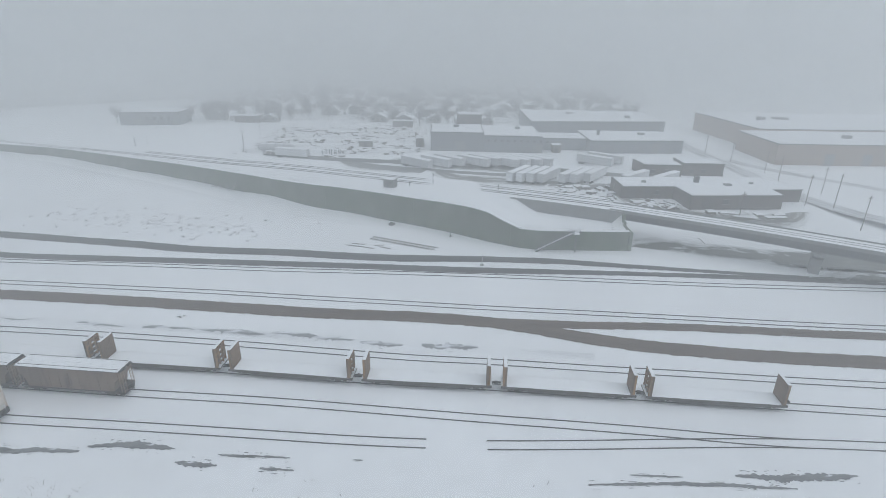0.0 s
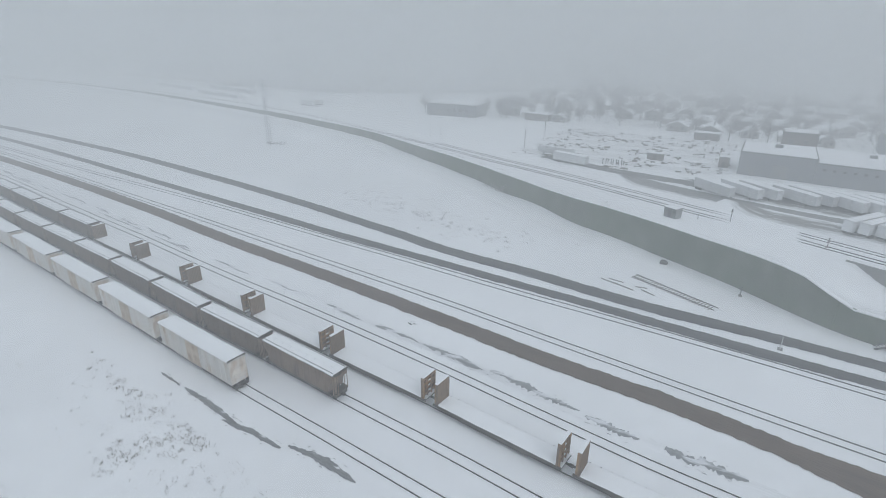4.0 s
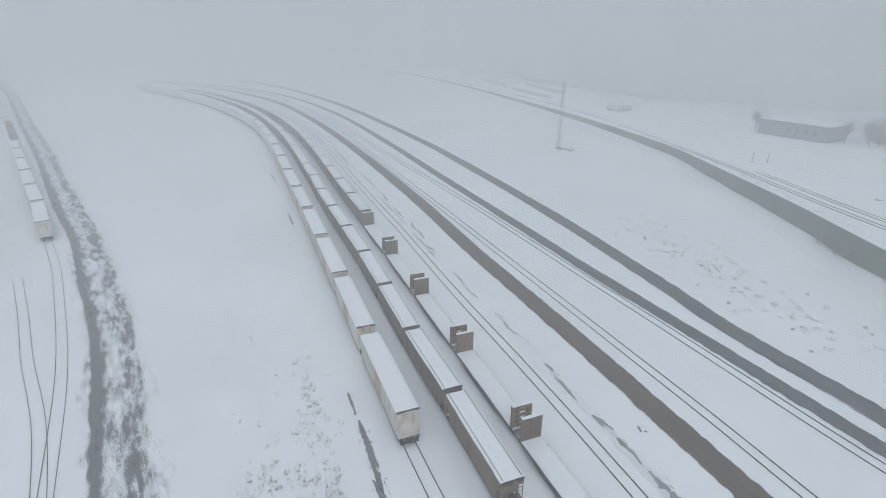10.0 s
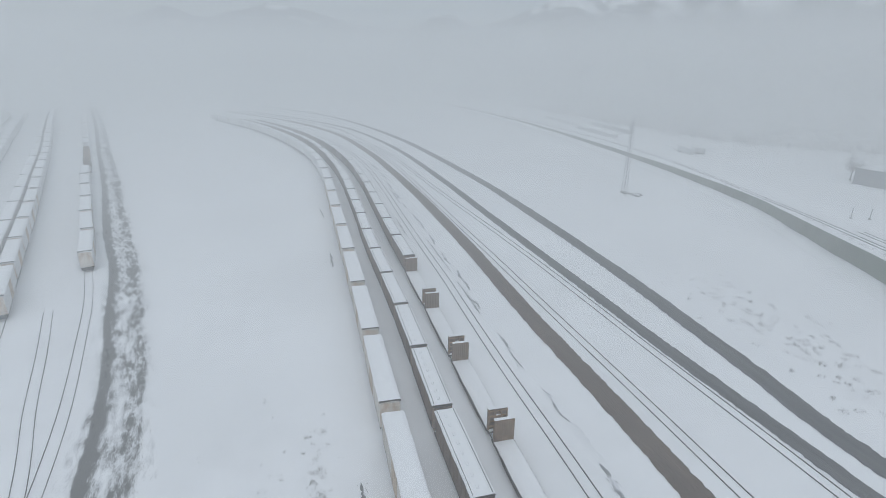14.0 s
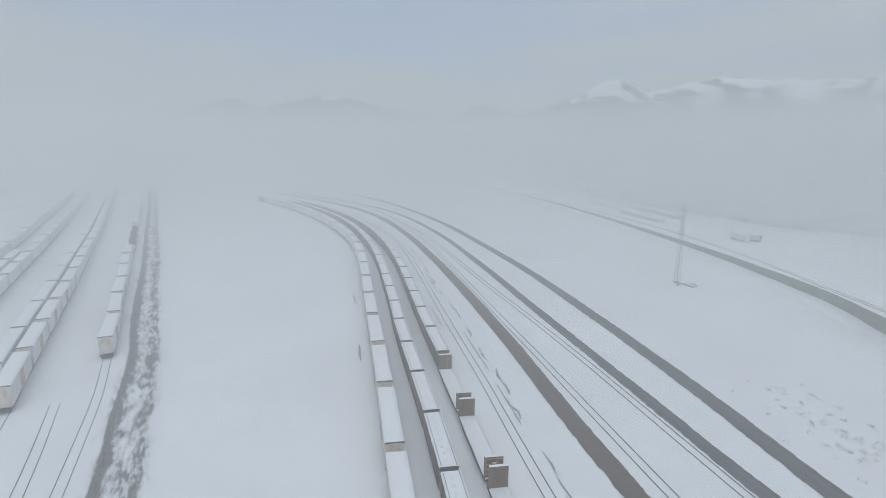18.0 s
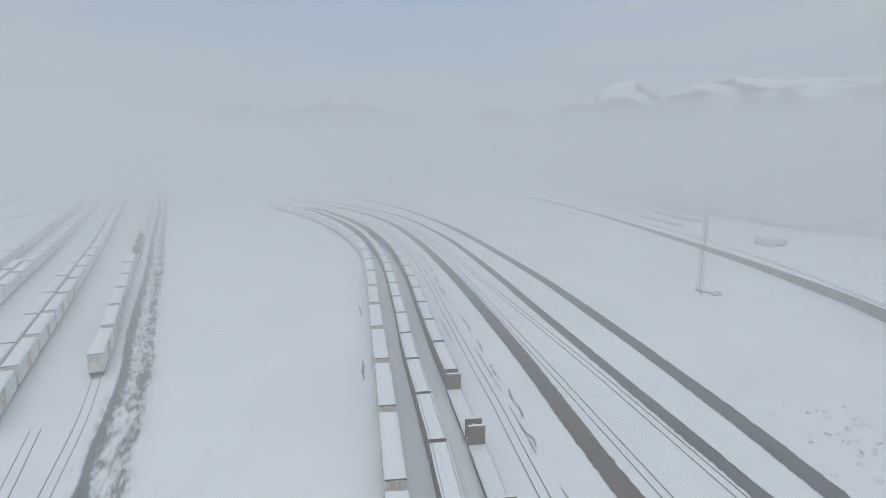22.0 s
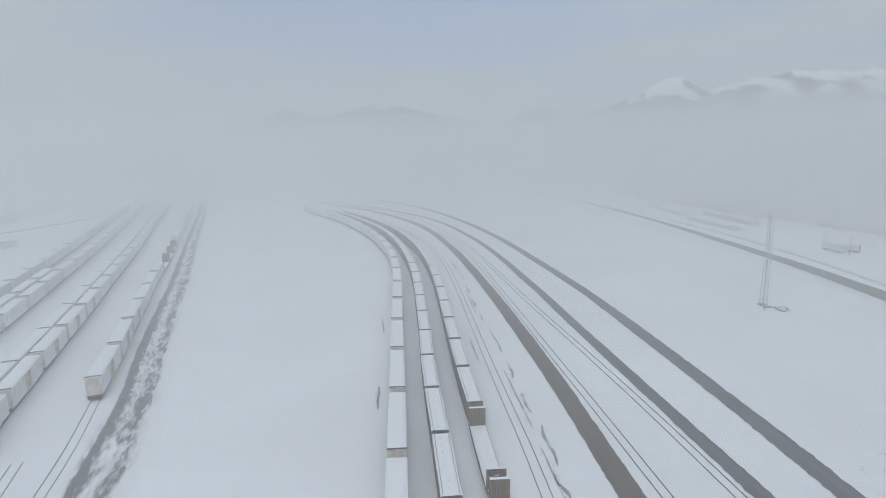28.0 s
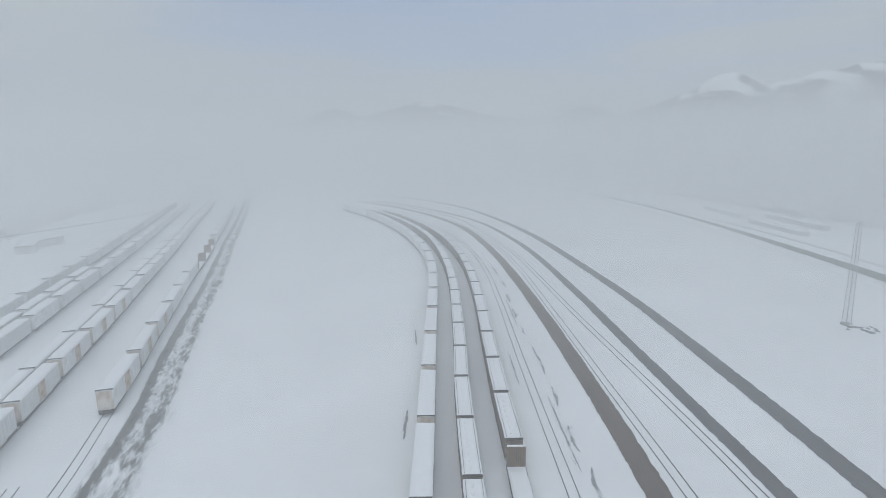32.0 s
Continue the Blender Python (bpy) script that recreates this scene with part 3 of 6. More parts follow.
# ---- ground: one sheet to the horizon ----
def build_ground():
    xs = [-4000, -2500, -1500, -1000, -800] + [-640 + 8 * i for i in range(55)] + [-200 + 4 * i for i in range(53)] + [11, 14.8, 15.2, 18, 21, 24, 27, 30, 33, 36, 39, 43.1, 43.6, 46, 50, 56, 62, 70, 80, 90, 100, 115, 130, 150, 175, 200, 250, 300, 400, 600, 1000, 1800, 4000]
    xs = sorted(set(xs))
    south = [-4000, -2500, -1400, -800, -500, -350, -250] + [-200 + 8 * i for i in range(1, 25)] + [0 + 6 * i for i in range(15)]
    bm = bmesh.new()
    rows = []
    for x in xs:
        xx = min(max(x, -640), 43.0)
        wy = WALL.at(WALL.where(xx))[1]
        uy = UPPER.at(UPPER.where(min(max(x, -640), 240)))[1]
        sl = wall_slant(WALL.where(xx))
        ys = [y for y in south if y < 88] + [88 + (wy + 0.4 * sl - 88) * k / 6 for k in range(1, 7)] + [wy + 0.55 * sl]
        base = max(uy, wy + 8)
        ys += [wy + 0.6 * sl + (base - 6 - wy - 0.6 * sl) * k / 3 for k in (1, 2, 3)] + [base - 4.6, base - 4.4, base - 3, base, base + 3.9, base + 7, base + 13, base + 18]
        far = base + 18
        ys += [far + d for d in (8, 16, 25, 35, 45, 60, 75, 90, 110, 140, 180, 250, 400, 800, 1600, 3500)]
        row = []
        for y in ys:
            z = ground_z(x, y) if -640 <= x <= 200 else (2.0 * min(1, max(0, (y - 122) / 28)) if x > 0 else 2.0 * min(1, max(0, (y - 262) / 20)))
            z += 0.014 * noise.noise((x * 0.02, y * 0.03, 1)) if abs(y - 60) < 400 and not -2 < y - wy < 2 else 0
            row.append(bm.verts.new((x, y, z - 0.02)))
        rows.append(row)
    for a, b in zip(rows, rows[1:]):
        for i in range(len(a) - 1):
            bm.faces.new((a[i], b[i], b[i + 1], a[i + 1]))
    for f in bm.faces:
        f.smooth = True
    return tagged(part("ground", bm, SNOW), "wide plain under smooth fresh snow", "ground", kind="structure")


build_ground()


# ---- strips of bare ground ----
def strip(name, label, category, *args, material=GRAVEL, **kw):
    return tagged(part(name, ribbon(*args, **kw), material), label, category, kind="structure")


strip("gravel_strip", "dark wet gravel access strip bare of snow", "road", DITCH_N, 1.9, 1.9, 0.03, ragged=0.32, seed=1, narrow=((-10, 20, 40, 60), (1, 0.8, 0.6, 0.45)))
strip("gravel_strip", "dark wet gravel shoulder beside a track", "road", DITCH_S, 1.45, 1.45, 0.024, ragged=0.26, seed=2, narrow=((10, 40), (1, 0.75)))
strip("brown_track_road", "bare brown gravel road between the tracks", "road", BROWN_RD, 1.85, 1.85, 0.03, ragged=0.3, seed=3, material=CINDER)
strip("brown_track_road", "bare brown gravel branch of the road", "road", BRANCH, 1.25, 1.25, 0.035, ragged=0.28, seed=4, material=CINDER)
strip("yard_road", "rutted road of grey slush and mud along the yard", "road", ROAD, 5.8, 5.8, 0.004, step=2.0, material=ROAD_SLUSH)


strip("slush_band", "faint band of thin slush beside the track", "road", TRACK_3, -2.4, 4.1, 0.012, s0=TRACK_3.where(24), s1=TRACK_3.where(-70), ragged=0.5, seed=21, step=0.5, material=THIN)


def wall_drift():
    """Snow blown against the foot of the wall."""
    bm = bmesh.new()
    n = 200
    rows = []
    for i in range(n + 1):
        q = WALL.length * i / n
        x = WALL.at(q)[0]
        h = float(np.interp(x, (-640, -214, -140, -80, -58, -46, -28, -14, 43), (0.2, 0.5, 0.7, 0.9, 1.4, 1.4, 0.6, 0.06, 0.04))) * (1 + 0.5 * noise.noise((x * 0.07, 3, 0)))
        rows.append([bm.verts.new((*WALL.off(q, d), z)) for d, z in ((0.0, h), (0.5, h), (1.3, h * 0.72), (2.6, h * 0.3), (4.5, h * 0.06), (6.0, -0.06))])
    for a, b in zip(rows, rows[1:]):
        for u in range(5):
            bm.faces.new((a[u], a[u + 1], b[u + 1], b[u])).smooth = True
    bm.normal_update()
    if sum(f.normal.z for f in bm.faces) < 0:
        bmesh.ops.reverse_faces(bm, faces=bm.faces[:])
    return tagged(part("snow_drift", bm, SNOW), "snow drifted against the foot of the wall", "snow", kind="structure")


wall_drift()


# ---- tracks ----
def track(line, label, s0=0.0, s1=None, z=0.0, lift=None, w=0.034):
    """Two rails that stand out of the snow."""
    t = empty("railway_track")
    for side in (0.7525, -0.7525):
        part("rail", profile(line, ((side - w - 0.015, z - 0.05), (side - w + 0.005, z + 0.11), (side + w - 0.005, z + 0.11), (side + w + 0.015, z - 0.05)), s0, s1, 4.0, lift), RAIL, t)
    return tagged(t, label, "track", "yard tracks", "structure")


for ln in (TRACK_1, TRACK_2, TRACK_3, TRACK_F, TRACK_H):
    track(ln, "railway track half buried in snow")
# drifted snow hides a few metres of this one
track(TRACK_B, "railway track half buried in snow", 0, TRACK_B.where(6.2))
track(TRACK_B, "railway track half buried in snow", TRACK_B.where(-1.2))
track(YARD_1, "yard track half buried in snow", w=0.019)
track(YARD_2, "yard track half buried in snow", w=0.019)
SWITCH = Line((-30, 18.3), (-64, 16.6), (-80, 14.2), (-95, 10.6), (-112, 7.2), (-130, 3.2))
track(SWITCH, "turnout track half buried in snow", w=0.019)
track(UPPER, "railway track on the terrace and the bridge", 0, UPPER.where(-130), z=0.02, lift=terrace_z, w=0.024)
track(UPPER, "railway track nearly buried in snow on the terrace", UPPER.where(-130), z=0.0, lift=terrace_z, w=0.016)
track(UPPER.beside(-4.2), "second railway track on the terrace", UPPER.where(41), UPPER.where(-110), z=0.0, lift=terrace_z, w=0.02)


# ---- rolling stock; each car lies along x, with its centre over the track ----
def cyl(bm, x, y, z, r, half, sides=12):
    return rod(bm, (x, y - half, z), (x, y + half, z), r, r, sides)


def mesh_of(bm, material, name="piece"):
    me = bpy.data.meshes.new(name)
    bm.normal_update()
    bm.to_mesh(me)
    bm.free()
    me.materials.append(material)
    return me


def side_frame():
    bm = bmesh.new()
    for y in (-1.05, 1.05):
        box(bm, -1.25, 1.25, y - 0.09, y + 0.09, 0.42, 0.72, 0.03)
        box(bm, -0.4, 0.4, y - 0.11, y + 0.11, 0.25, 0.8, 0.03)
    box(bm, -0.25, 0.25, -1.0, 1.0, 0.5, 0.85)
    return bm


ME_FRAME = mesh_of(side_frame(), UNDER, "truck_frame")
ME_WHEELS = mesh_of(cyl(cyl(cyl(bmesh.new(), 0, -0.75, 0.5, 0.46, 0.07), 0, 0.75, 0.5, 0.46, 0.07), 0, 0, 0.5, 0.09, 0.9, 8), UNDER, "wheelset")
ME_COUPLER = mesh_of(boxes((-0.55, 0.45, -0.12, 0.12, 0.78, 1.0), (0.3, 0.62, -0.2, 0.2, 0.74, 1.04), bevel=0.03), UNDER, "coupler")


def trucks(car, at):
    for x in (-at, at):
        tr = shared("truck", ME_FRAME, None, car, at=pose(x, 0, 0.1))
        for dx in (-0.9, 0.9):
            shared("wheelset", ME_WHEELS, None, tr, at=pose(dx, 0, 0.06))


def couplers(car, at):
    shared("coupler", ME_COUPLER, None, car, at=pose(at, 0, 0))
    shared("coupler", ME_COUPLER, None, car, at=pose(-at, 0, 0, 0, 0, 180))


def snow_lid(x0, x1, y0, y1, z, deep, seed=0, n=14, edge=0.18):
    """A lid of snow with rounded, uneven edges."""
    rnd = random.Random(seed)
    bm = bmesh.new()
    cols = [0, edge / (y1 - y0), 0.3, 0.5, 0.7, 1 - edge / (y1 - y0), 1]
    grid = []
    for i in range(n + 1):
        u = min(max(i / n, 0), 1)
        row = []
        for j, v in enumerate(cols):
            rim = j in (0, 6) or i in (0, n)
            h = deep * (0.0 if j in (0, 6) else rnd.uniform(0.5, 0.7) if rim else rnd.uniform(0.75, 1.1))
            row.append(bm.verts.new((x0 + (x1 - x0) * u, y0 + (y1 - y0) * v + (rnd.uniform(-0.04, 0.04) if rim else 0), z + h)))
        grid.append(row)
    for a, b in zip(grid, grid[1:]):
        for i in range(6):
            f = bm.faces.new((a[i], b[i], b[i + 1], a[i + 1]))
            f.smooth = True
    return bm


def hopper(full=True):
    """A covered hopper: ribbed sides, slope-sheet ends with ladders, three outlet hoppers, a snowy roof."""
    car = empty("covered_hopper")
    hl = 7.25
    # the body leans in at both ends below the roof line
    bm = prism(((-hl + 1.1, 1.15), (hl - 1.1, 1.15), (hl - 0.75, 2.6), (hl - 0.15, 3.2), (hl - 0.15, 4.2), (-hl + 0.15, 4.2), (-hl + 0.15, 3.2), (-hl + 0.75, 2.6)), -1.5, 1.5)
    part("body", bm, BODY_HOP, car)
    bm = prism(((-1.56, 4.2), (1.56, 4.2), (1.5, 4.3), (0, 4.36), (-1.5, 4.3)), -hl - 0.15, hl + 0.15)
    bmesh.ops.rotate(bm, verts=bm.verts[:], cent=(0, 0, 0), matrix=Matrix.Rotation(radians(90), 3, "Z"))
    part("roof", bm, SILL, car)
    part("snow_cap", snow_lid(-hl - 0.1, hl + 0.1, -1.53, 1.53, 4.29, 0.2, 3), SNOW_CAP, car, "smooth lid of snow")
    for y in (-1.18, 1.18):
        part("roof_rail", boxes((-hl + 0.1, hl - 0.1, y - 0.025, y + 0.025, 4.36, 4.53)), SILL, car)
    if full:
        me = mesh_of(boxes((-0.05, 0.05, -0.03, 0.03, 1.2, 4.18), bevel=0.012), BODY_HOP, "side_rib")
        for i in range(9):
            for y in (-1.52, 1.52):
                shared("side_rib", me, None, car, at=pose(-5.6 + 1.4 * i, y, 0))
        me = mesh_of(boxes((-0.38, 0.38, -0.16, 0.16, 4.3, 4.56), bevel=0.05), SNOW_CAP, "roof_hatch")
        latch = mesh_of(boxes((-0.16, 0.16, -0.025, 0.025, 4.44, 4.55)), GALV, "latch")
        for k in range(8):
            h = shared("roof_hatch", me, None, car, at=pose(-6.0 + 1.7 * k, 0.3, 0))
            shared("latch", latch, None, h, at=pose(0, -0.19, 0))
        for k, x in enumerate((-3.6, 0, 3.6)):
            bm = bmesh.new()
            a = [bm.verts.new((x + sx * 1.5, sy * 1.3, 1.15)) for sx, sy in ((-1, -1), (1, -1), (1, 1), (-1, 1))]
            b = [bm.verts.new((x + sx * 0.45, sy * 0.6, 0.45)) for sx, sy in ((-1, -1), (1, -1), (1, 1), (-1, 1))]
            bm.faces.new(b[::-1])
            for i in range(4):
                bm.faces.new((a[i], b[i], b[(i + 1) % 4], a[(i + 1) % 4]))
            part("outlet", bm, UNDER, car)
        for sx in (-1, 1):
            for y0 in (-1.42, 0.87):
                bm = bmesh.new()
                for y in (y0, y0 + 0.55):
                    rod(bm, (sx * (hl - 0.02), y, 1.1), (sx * (hl - 0.02), y, 4.3), 0.05)
                for z in (1.6, 2.05, 2.5, 2.95, 3.4, 3.85):
                    rod(bm, (sx * (hl - 0.02), y0, z), (sx * (hl - 0.02), y0 + 0.55, z), 0.035)
                part("end_ladder", bm, RUSTY, car)
            part("brake_wheel", rod(bmesh.new(), (sx * (hl - 0.12), 0.3, 2.3), (sx * (hl - 0.06), 0.3, 2.3), 0.28, 0.28, 10), UNDER, car)
            part("end_sill", boxes((min(sx * (hl - 0.5), sx * (hl + 0.1)), max(sx * (hl - 0.5), sx * (hl + 0.1)), -1.2, 1.2, 0.5, 1.018), bevel=0.03), UNDER, car)
            part("end_platform", boxes((min(sx * 6.3, sx * hl), max(sx * 6.3, sx * hl), -1.45, 1.45, 1.02, 1.16), bevel=0.02), UNDER, car)
            part("roof_platform", boxes((min(sx * (hl + 0.1), sx * (hl + 0.42)), max(sx * (hl + 0.1), sx * (hl + 0.42)), 0.1, 1.35, 4.14, 4.24), (min(sx * (hl + 0.1), sx * (hl + 0.3)), max(sx * (hl + 0.1), sx * (hl + 0.3)), -1.3, -0.5, 4.14, 4.24)), UNDER, car)
            bm = bmesh.new()
            for z in (1.3, 2.5, 3.6, 4.2):
                rod(bm, (sx * (hl + 0.4), 0.85, z), (sx * (hl + 0.4), 1.42, z), 0.035)
            for y in (0.85, 1.42):
                rod(bm, (sx * (hl + 0.4), y, 1.1), (sx * (hl + 0.4), y, 4.2), 0.04)
            part("corner_frame", bm, RUSTY, car)
    for y in (-1.4, 1.4):
        part("side_sill", boxes((-hl, hl, y - 0.1, y + 0.1, 0.95, 1.2)), UNDER, car)
    trucks(car, 5.6)
    couplers(car, hl + 0.1)
    return tagged(car, "grey-brown covered hopper car with a snowy roof", "rail car", "hopper cars")


def boxcar(full=True, paint=BODY_BOX, label="dirty white boxcar with a snowy roof", hl=8.95, top=4.72):
    car = empty("boxcar")
    part("body", boxes((-hl, hl, -1.52, 1.52, 1.1, top), bevel=0.05), paint, car)
    bm = prism(((-1.58, top), (1.58, top), (1.5, top + 0.08), (0, top + 0.2), (-1.5, top + 0.08)), -hl - 0.05, hl + 0.05)
    bmesh.ops.rotate(bm, verts=bm.verts[:], cent=(0, 0, 0), matrix=Matrix.Rotation(radians(90), 3, "Z"))
    part("roof", bm, paint, car)
    part("roof_end_cap", boxes((-hl - 0.03, -hl + 0.13, -1.55, 1.55, top - 0.02, top + 0.3)), SILL, car, "dark roof end")
    part("snow_cap", snow_lid(-hl + 0.14, hl + 0.02, -1.6, 1.6, top + 0.06, 0.26, 5, 16), SNOW_CAP, car, "smooth lid of snow")
    for y in (-1.43, 1.43):
        part("side_sill", boxes((-hl, hl, y - 0.07, y + 0.07, 0.85, 1.12)), UNDER, car)
    part("centre_sill", boxes((-hl, hl, -0.3, 0.3, 0.8, 1.1)), UNDER, car)
    if full:
        for sy in (-1, 1):
            door = part("sliding_door", boxes((-1.6, 1.6, min(sy * 1.525, sy * 1.6), max(sy * 1.525, sy * 1.6), 1.2, 4.55), bevel=0.02), STAINED, car, "rust-stained door")
            for z in (1.1, 4.57):
                part("door_rail", boxes((-1.7, 4.9, min(sy * 1.53, sy * 1.62), max(sy * 1.53, sy * 1.62), z, z + 0.08)), paint, door)
        me = mesh_of(boxes((-0.05, 0.05, -0.03, 0.03, 1.15, 4.7)), paint, "side_post")
        for x in (-7.9, -6.8, -5.7, -4.5, -3.4, -2.2, 2.2, 3.4, 4.5, 5.7, 6.8, 7.9):
            for y in (-1.535, 1.535):
                shared("side_post", me, None, car, at=pose(x, y, 0))
        for sx in (-1, 1):
            bm = bmesh.new()
            for z in (1.5, 1.95, 2.4, 2.85, 3.3, 3.75, 4.2):
                rod(bm, (sx * (hl + 0.06), -1.4, z), (sx * (hl + 0.06), -0.95, z), 0.035)
            for y in (-1.4, -0.95):
                rod(bm, (sx * (hl + 0.06), y, 1.3), (sx * (hl + 0.06), y, 4.4), 0.03)
            part("end_ladder", bm, paint, car)
            part("end_platform", boxes((min(sx * hl, sx * (hl + 0.35)), max(sx * hl, sx * (hl + 0.35)), -1.3, 1.3, 1.02, 1.1)), UNDER, car)
            part("end_sill", boxes((min(sx * (hl - 0.2), sx * (hl + 0.32)), max(sx * (hl - 0.2), sx * (hl + 0.32)), -1.25, 1.25, 0.45, 1.018), bevel=0.03), UNDER, car)
            part("end_panel", boxes((min(sx * hl, sx * (hl + 0.04)), max(sx * hl, sx * (hl + 0.04)), -1.45, 1.45, 1.15, 4.6), bevel=0.02), END_RUST, car, "rust-stained pale end wall")
            for z in (1.75, 2.35, 2.95, 3.55, 4.15):
                part("end_rib", boxes((min(sx * (hl + 0.04), sx * (hl + 0.1)), max(sx * (hl + 0.04), sx * (hl + 0.1)), -1.4, 1.4, z - 0.09, z + 0.09), bevel=0.03), END_RUST, car)
            bm = bmesh.new()
            rod(bm, (sx * (hl + 0.35), -0.7, 1.05), (sx * (hl + 0.35), -0.7, 1.75), 0.04), rod(bm, (sx * (hl + 0.35), 0.7, 1.05), (sx * (hl + 0.35), 0.7, 1.75), 0.04), rod(bm, (sx * (hl + 0.35), -0.75, 1.75), (sx * (hl + 0.35), 0.75, 1.75), 0.05)
            part("end_rail", bm, TRAILER, car)
    trucks(car, hl - 2.5)
    couplers(car, hl + 0.1)
    return tagged(car, label, "rail car", "boxcars")


def flatcar(full=True, paint=TAN, label="bulkhead flatcar with brown end walls and a snow-covered deck"):
    car = empty("bulkhead_flatcar")
    hl = 9.1
    part("deck", boxes((-hl, hl, -1.5, 1.5, 0.95, 1.18), bevel=0.03), SILL, car)
    part("side_sill", prism(((-hl, 1.1), (-hl, 0.85), (-6.0, 0.75), (-4.5, 0.45), (4.5, 0.45), (6.0, 0.75), (hl, 0.85), (hl, 1.1)), -1.52, -1.42), SILL, car)
    part("side_sill", prism(((-hl, 1.1), (-hl, 0.85), (-6.0, 0.75), (-4.5, 0.45), (4.5, 0.45), (6.0, 0.75), (hl, 0.85), (hl, 1.1)), 1.42, 1.52), SILL, car)
    part("snow_cover", snow_lid(-hl + 0.8, hl - 0.8, -1.47, 1.47, 1.19, 0.14, 9, 22), SNOW_CAP, car, "smooth sheet of snow")
    for sx in (-1, 1):
        x0, x1 = sorted((sx * (hl - 0.72), sx * (hl - 0.52)))
        bh = part("bulkhead", boxes((x0, x1, -1.5, 1.5, 1.0, 4.35), bevel=0.02), BROWN, car, "weathered brown end wall")
        if full:
            bm = bmesh.new()
            for y in (-1.35, -0.45, 0.45, 1.35):
                a, b = sorted((sx * (hl - 0.52), sx * (hl - 0.24)))
                box(bm, a, b, y - 0.07, y + 0.07, 1.0, 4.3, 0.02)
            part("bulkhead_post", bm, paint, bh)
            bm = bmesh.new()
            for z in (1.7, 2.45, 3.2, 3.95):
                a, b = sorted((sx * (hl - 0.52), sx * (hl - 0.32)))
                box(bm, a, b, -1.42, 1.42, z - 0.06, z + 0.06)
            part("bulkhead_rail", bm, TAN, bh)
            # ribbed lining, one folded sheet
            bm = bmesh.new()
            rib = [[bm.verts.new((sx * (hl - (0.74 if q % 4 < 2 else 0.775)), -1.35 + 2.7 * q / 31, z)) for z in (1.22, 4.2)] for q in range(32)]
            for a, b in zip(rib, rib[1:]):
                bm.faces.new((a[0], b[0], b[1], a[1]))
            part("lining", bm, BROWN, bh)
            for z, w in ((1.82, 0.5), (2.57, 0.35), (3.32, 0.45)):
                a, b = sorted((sx * (hl - 0.51), sx * (hl - 0.34)))
                part("snow_ledge", boxes((a, b, -w, w * 0.6, z - 0.05, z + 0.1), bevel=0.04), SNOW_CAP, bh)
            a, b = sorted((sx * (hl - 0.74), sx * (hl - 0.27)))
            part("snow_crest", boxes((a, b, -1.48, 1.48, 4.33, 4.43), bevel=0.04), SNOW_CAP, bh)
            a, b = sorted((sx * (hl - 0.5), sx * (hl + 0.0)))
            part("end_platform", boxes((a, b, -1.4, 1.4, 1.19, 1.26), bevel=0.02), SNOW_CAP, car)
    if full:
        me = mesh_of(boxes((-0.09, 0.09, -0.05, 0.05, 0.85, 1.17), bevel=0.02), SILL, "stake_pocket")
        for i in range(14):
            for y in (-1.55, 1.55):
                shared("stake_pocket", me, None, car, at=pose(-8.1 + 1.246 * i, y, 0))
    trucks(car, 6.9)
    couplers(car, hl + 0.25)
    return tagged(car, label, "rail car", "bulkhead flatcars")



KINDS = {}


def kind(name, maker, **kw):
    ob = maker(**kw)
    KINDS[name] = [ob, False]


def put(name, m):
    """The first use moves the car that was built; the rest are copies."""
    ob, used = KINDS[name]
    if not used:
        KINDS[name][1] = True
        ob.matrix_basis = m @ Matrix.Diagonal((1, 0.9, 1, 1))
        return ob
    return copy_thing(ob, m)


GREYBOX = mat("grey_boxcar_paint", (0.74, 0.745, 0.75), 0.6, spread=0.08, scale=0.5, vary=0.14, dirt=(0.5, 0.49, 0.48), dirt_at=(0.48, 0.72), dirt_scale=0.6)
kind("hopper", hopper)
kind("hopper_far", hopper, full=False)
kind("box", boxcar)
kind("box_pale", boxcar, paint=GREYBOX, label="pale grey boxcar with rust low on its end")
kind("box_far", boxcar, full=False, paint=GREYBOX, label="pale grey boxcar with a snowy roof")
kind("box_long", boxcar, full=False, paint=GREYBOX, label="long low pale boxcar with a snowy roof", hl=11.3, top=3.95)
kind("flat", flatcar)
kind("flat_far", flatcar, full=False, paint=BROWN, label="bulkhead flatcar with brown end walls and a snowy deck")


def train(line, x_front, names, pitch, turn=0, gap_at=()):
    """Cars one behind another from x_front westwards."""
    s = line.where(x_front)
    for i, nm in enumerate(names):
        m = line.stand(s + pitch * (i + 0.5), 0.0)
        put(nm, m)
    return s + pitch * len(names)


train(TRACK_F, 47.0, ["flat"] * 9, 19.46)
train(TRACK_F, -127.9, ["hopper"] * 5 + ["hopper_far"] * 15, 15.85)
train(TRACK_H, -41.4, ["hopper"] * 11 + ["hopper_far"] * 15, 15.72)
train(TRACK_B, -54.2, ["box"] * 8 + ["box_far"] * 14, 20.1)
s_y = train(YARD_1, -149.7, ["box_pale"] * 3 + ["box_far"] * 3, 20.0)
train(YARD_1, YARD_1.at(s_y)[0] + 1, ["flat_far"] * 3, 20.4)
train(YARD_1, -334, ["box_far"] * 9, 20.0)
train(YARD_2, -127.0, ["box_pale"] * 5 + ["box_far"] * 17, 20.0)
YARD_2B = YARD_2.beside(4.2)
YARD_3 = YARD_2.beside(18.0)
YARD_3B = YARD_2.beside(22.1)
YARD_4 = YARD_2.beside(29.4)
train(YARD_2B, -141.3, ["box_long"] * 18, 23.4)
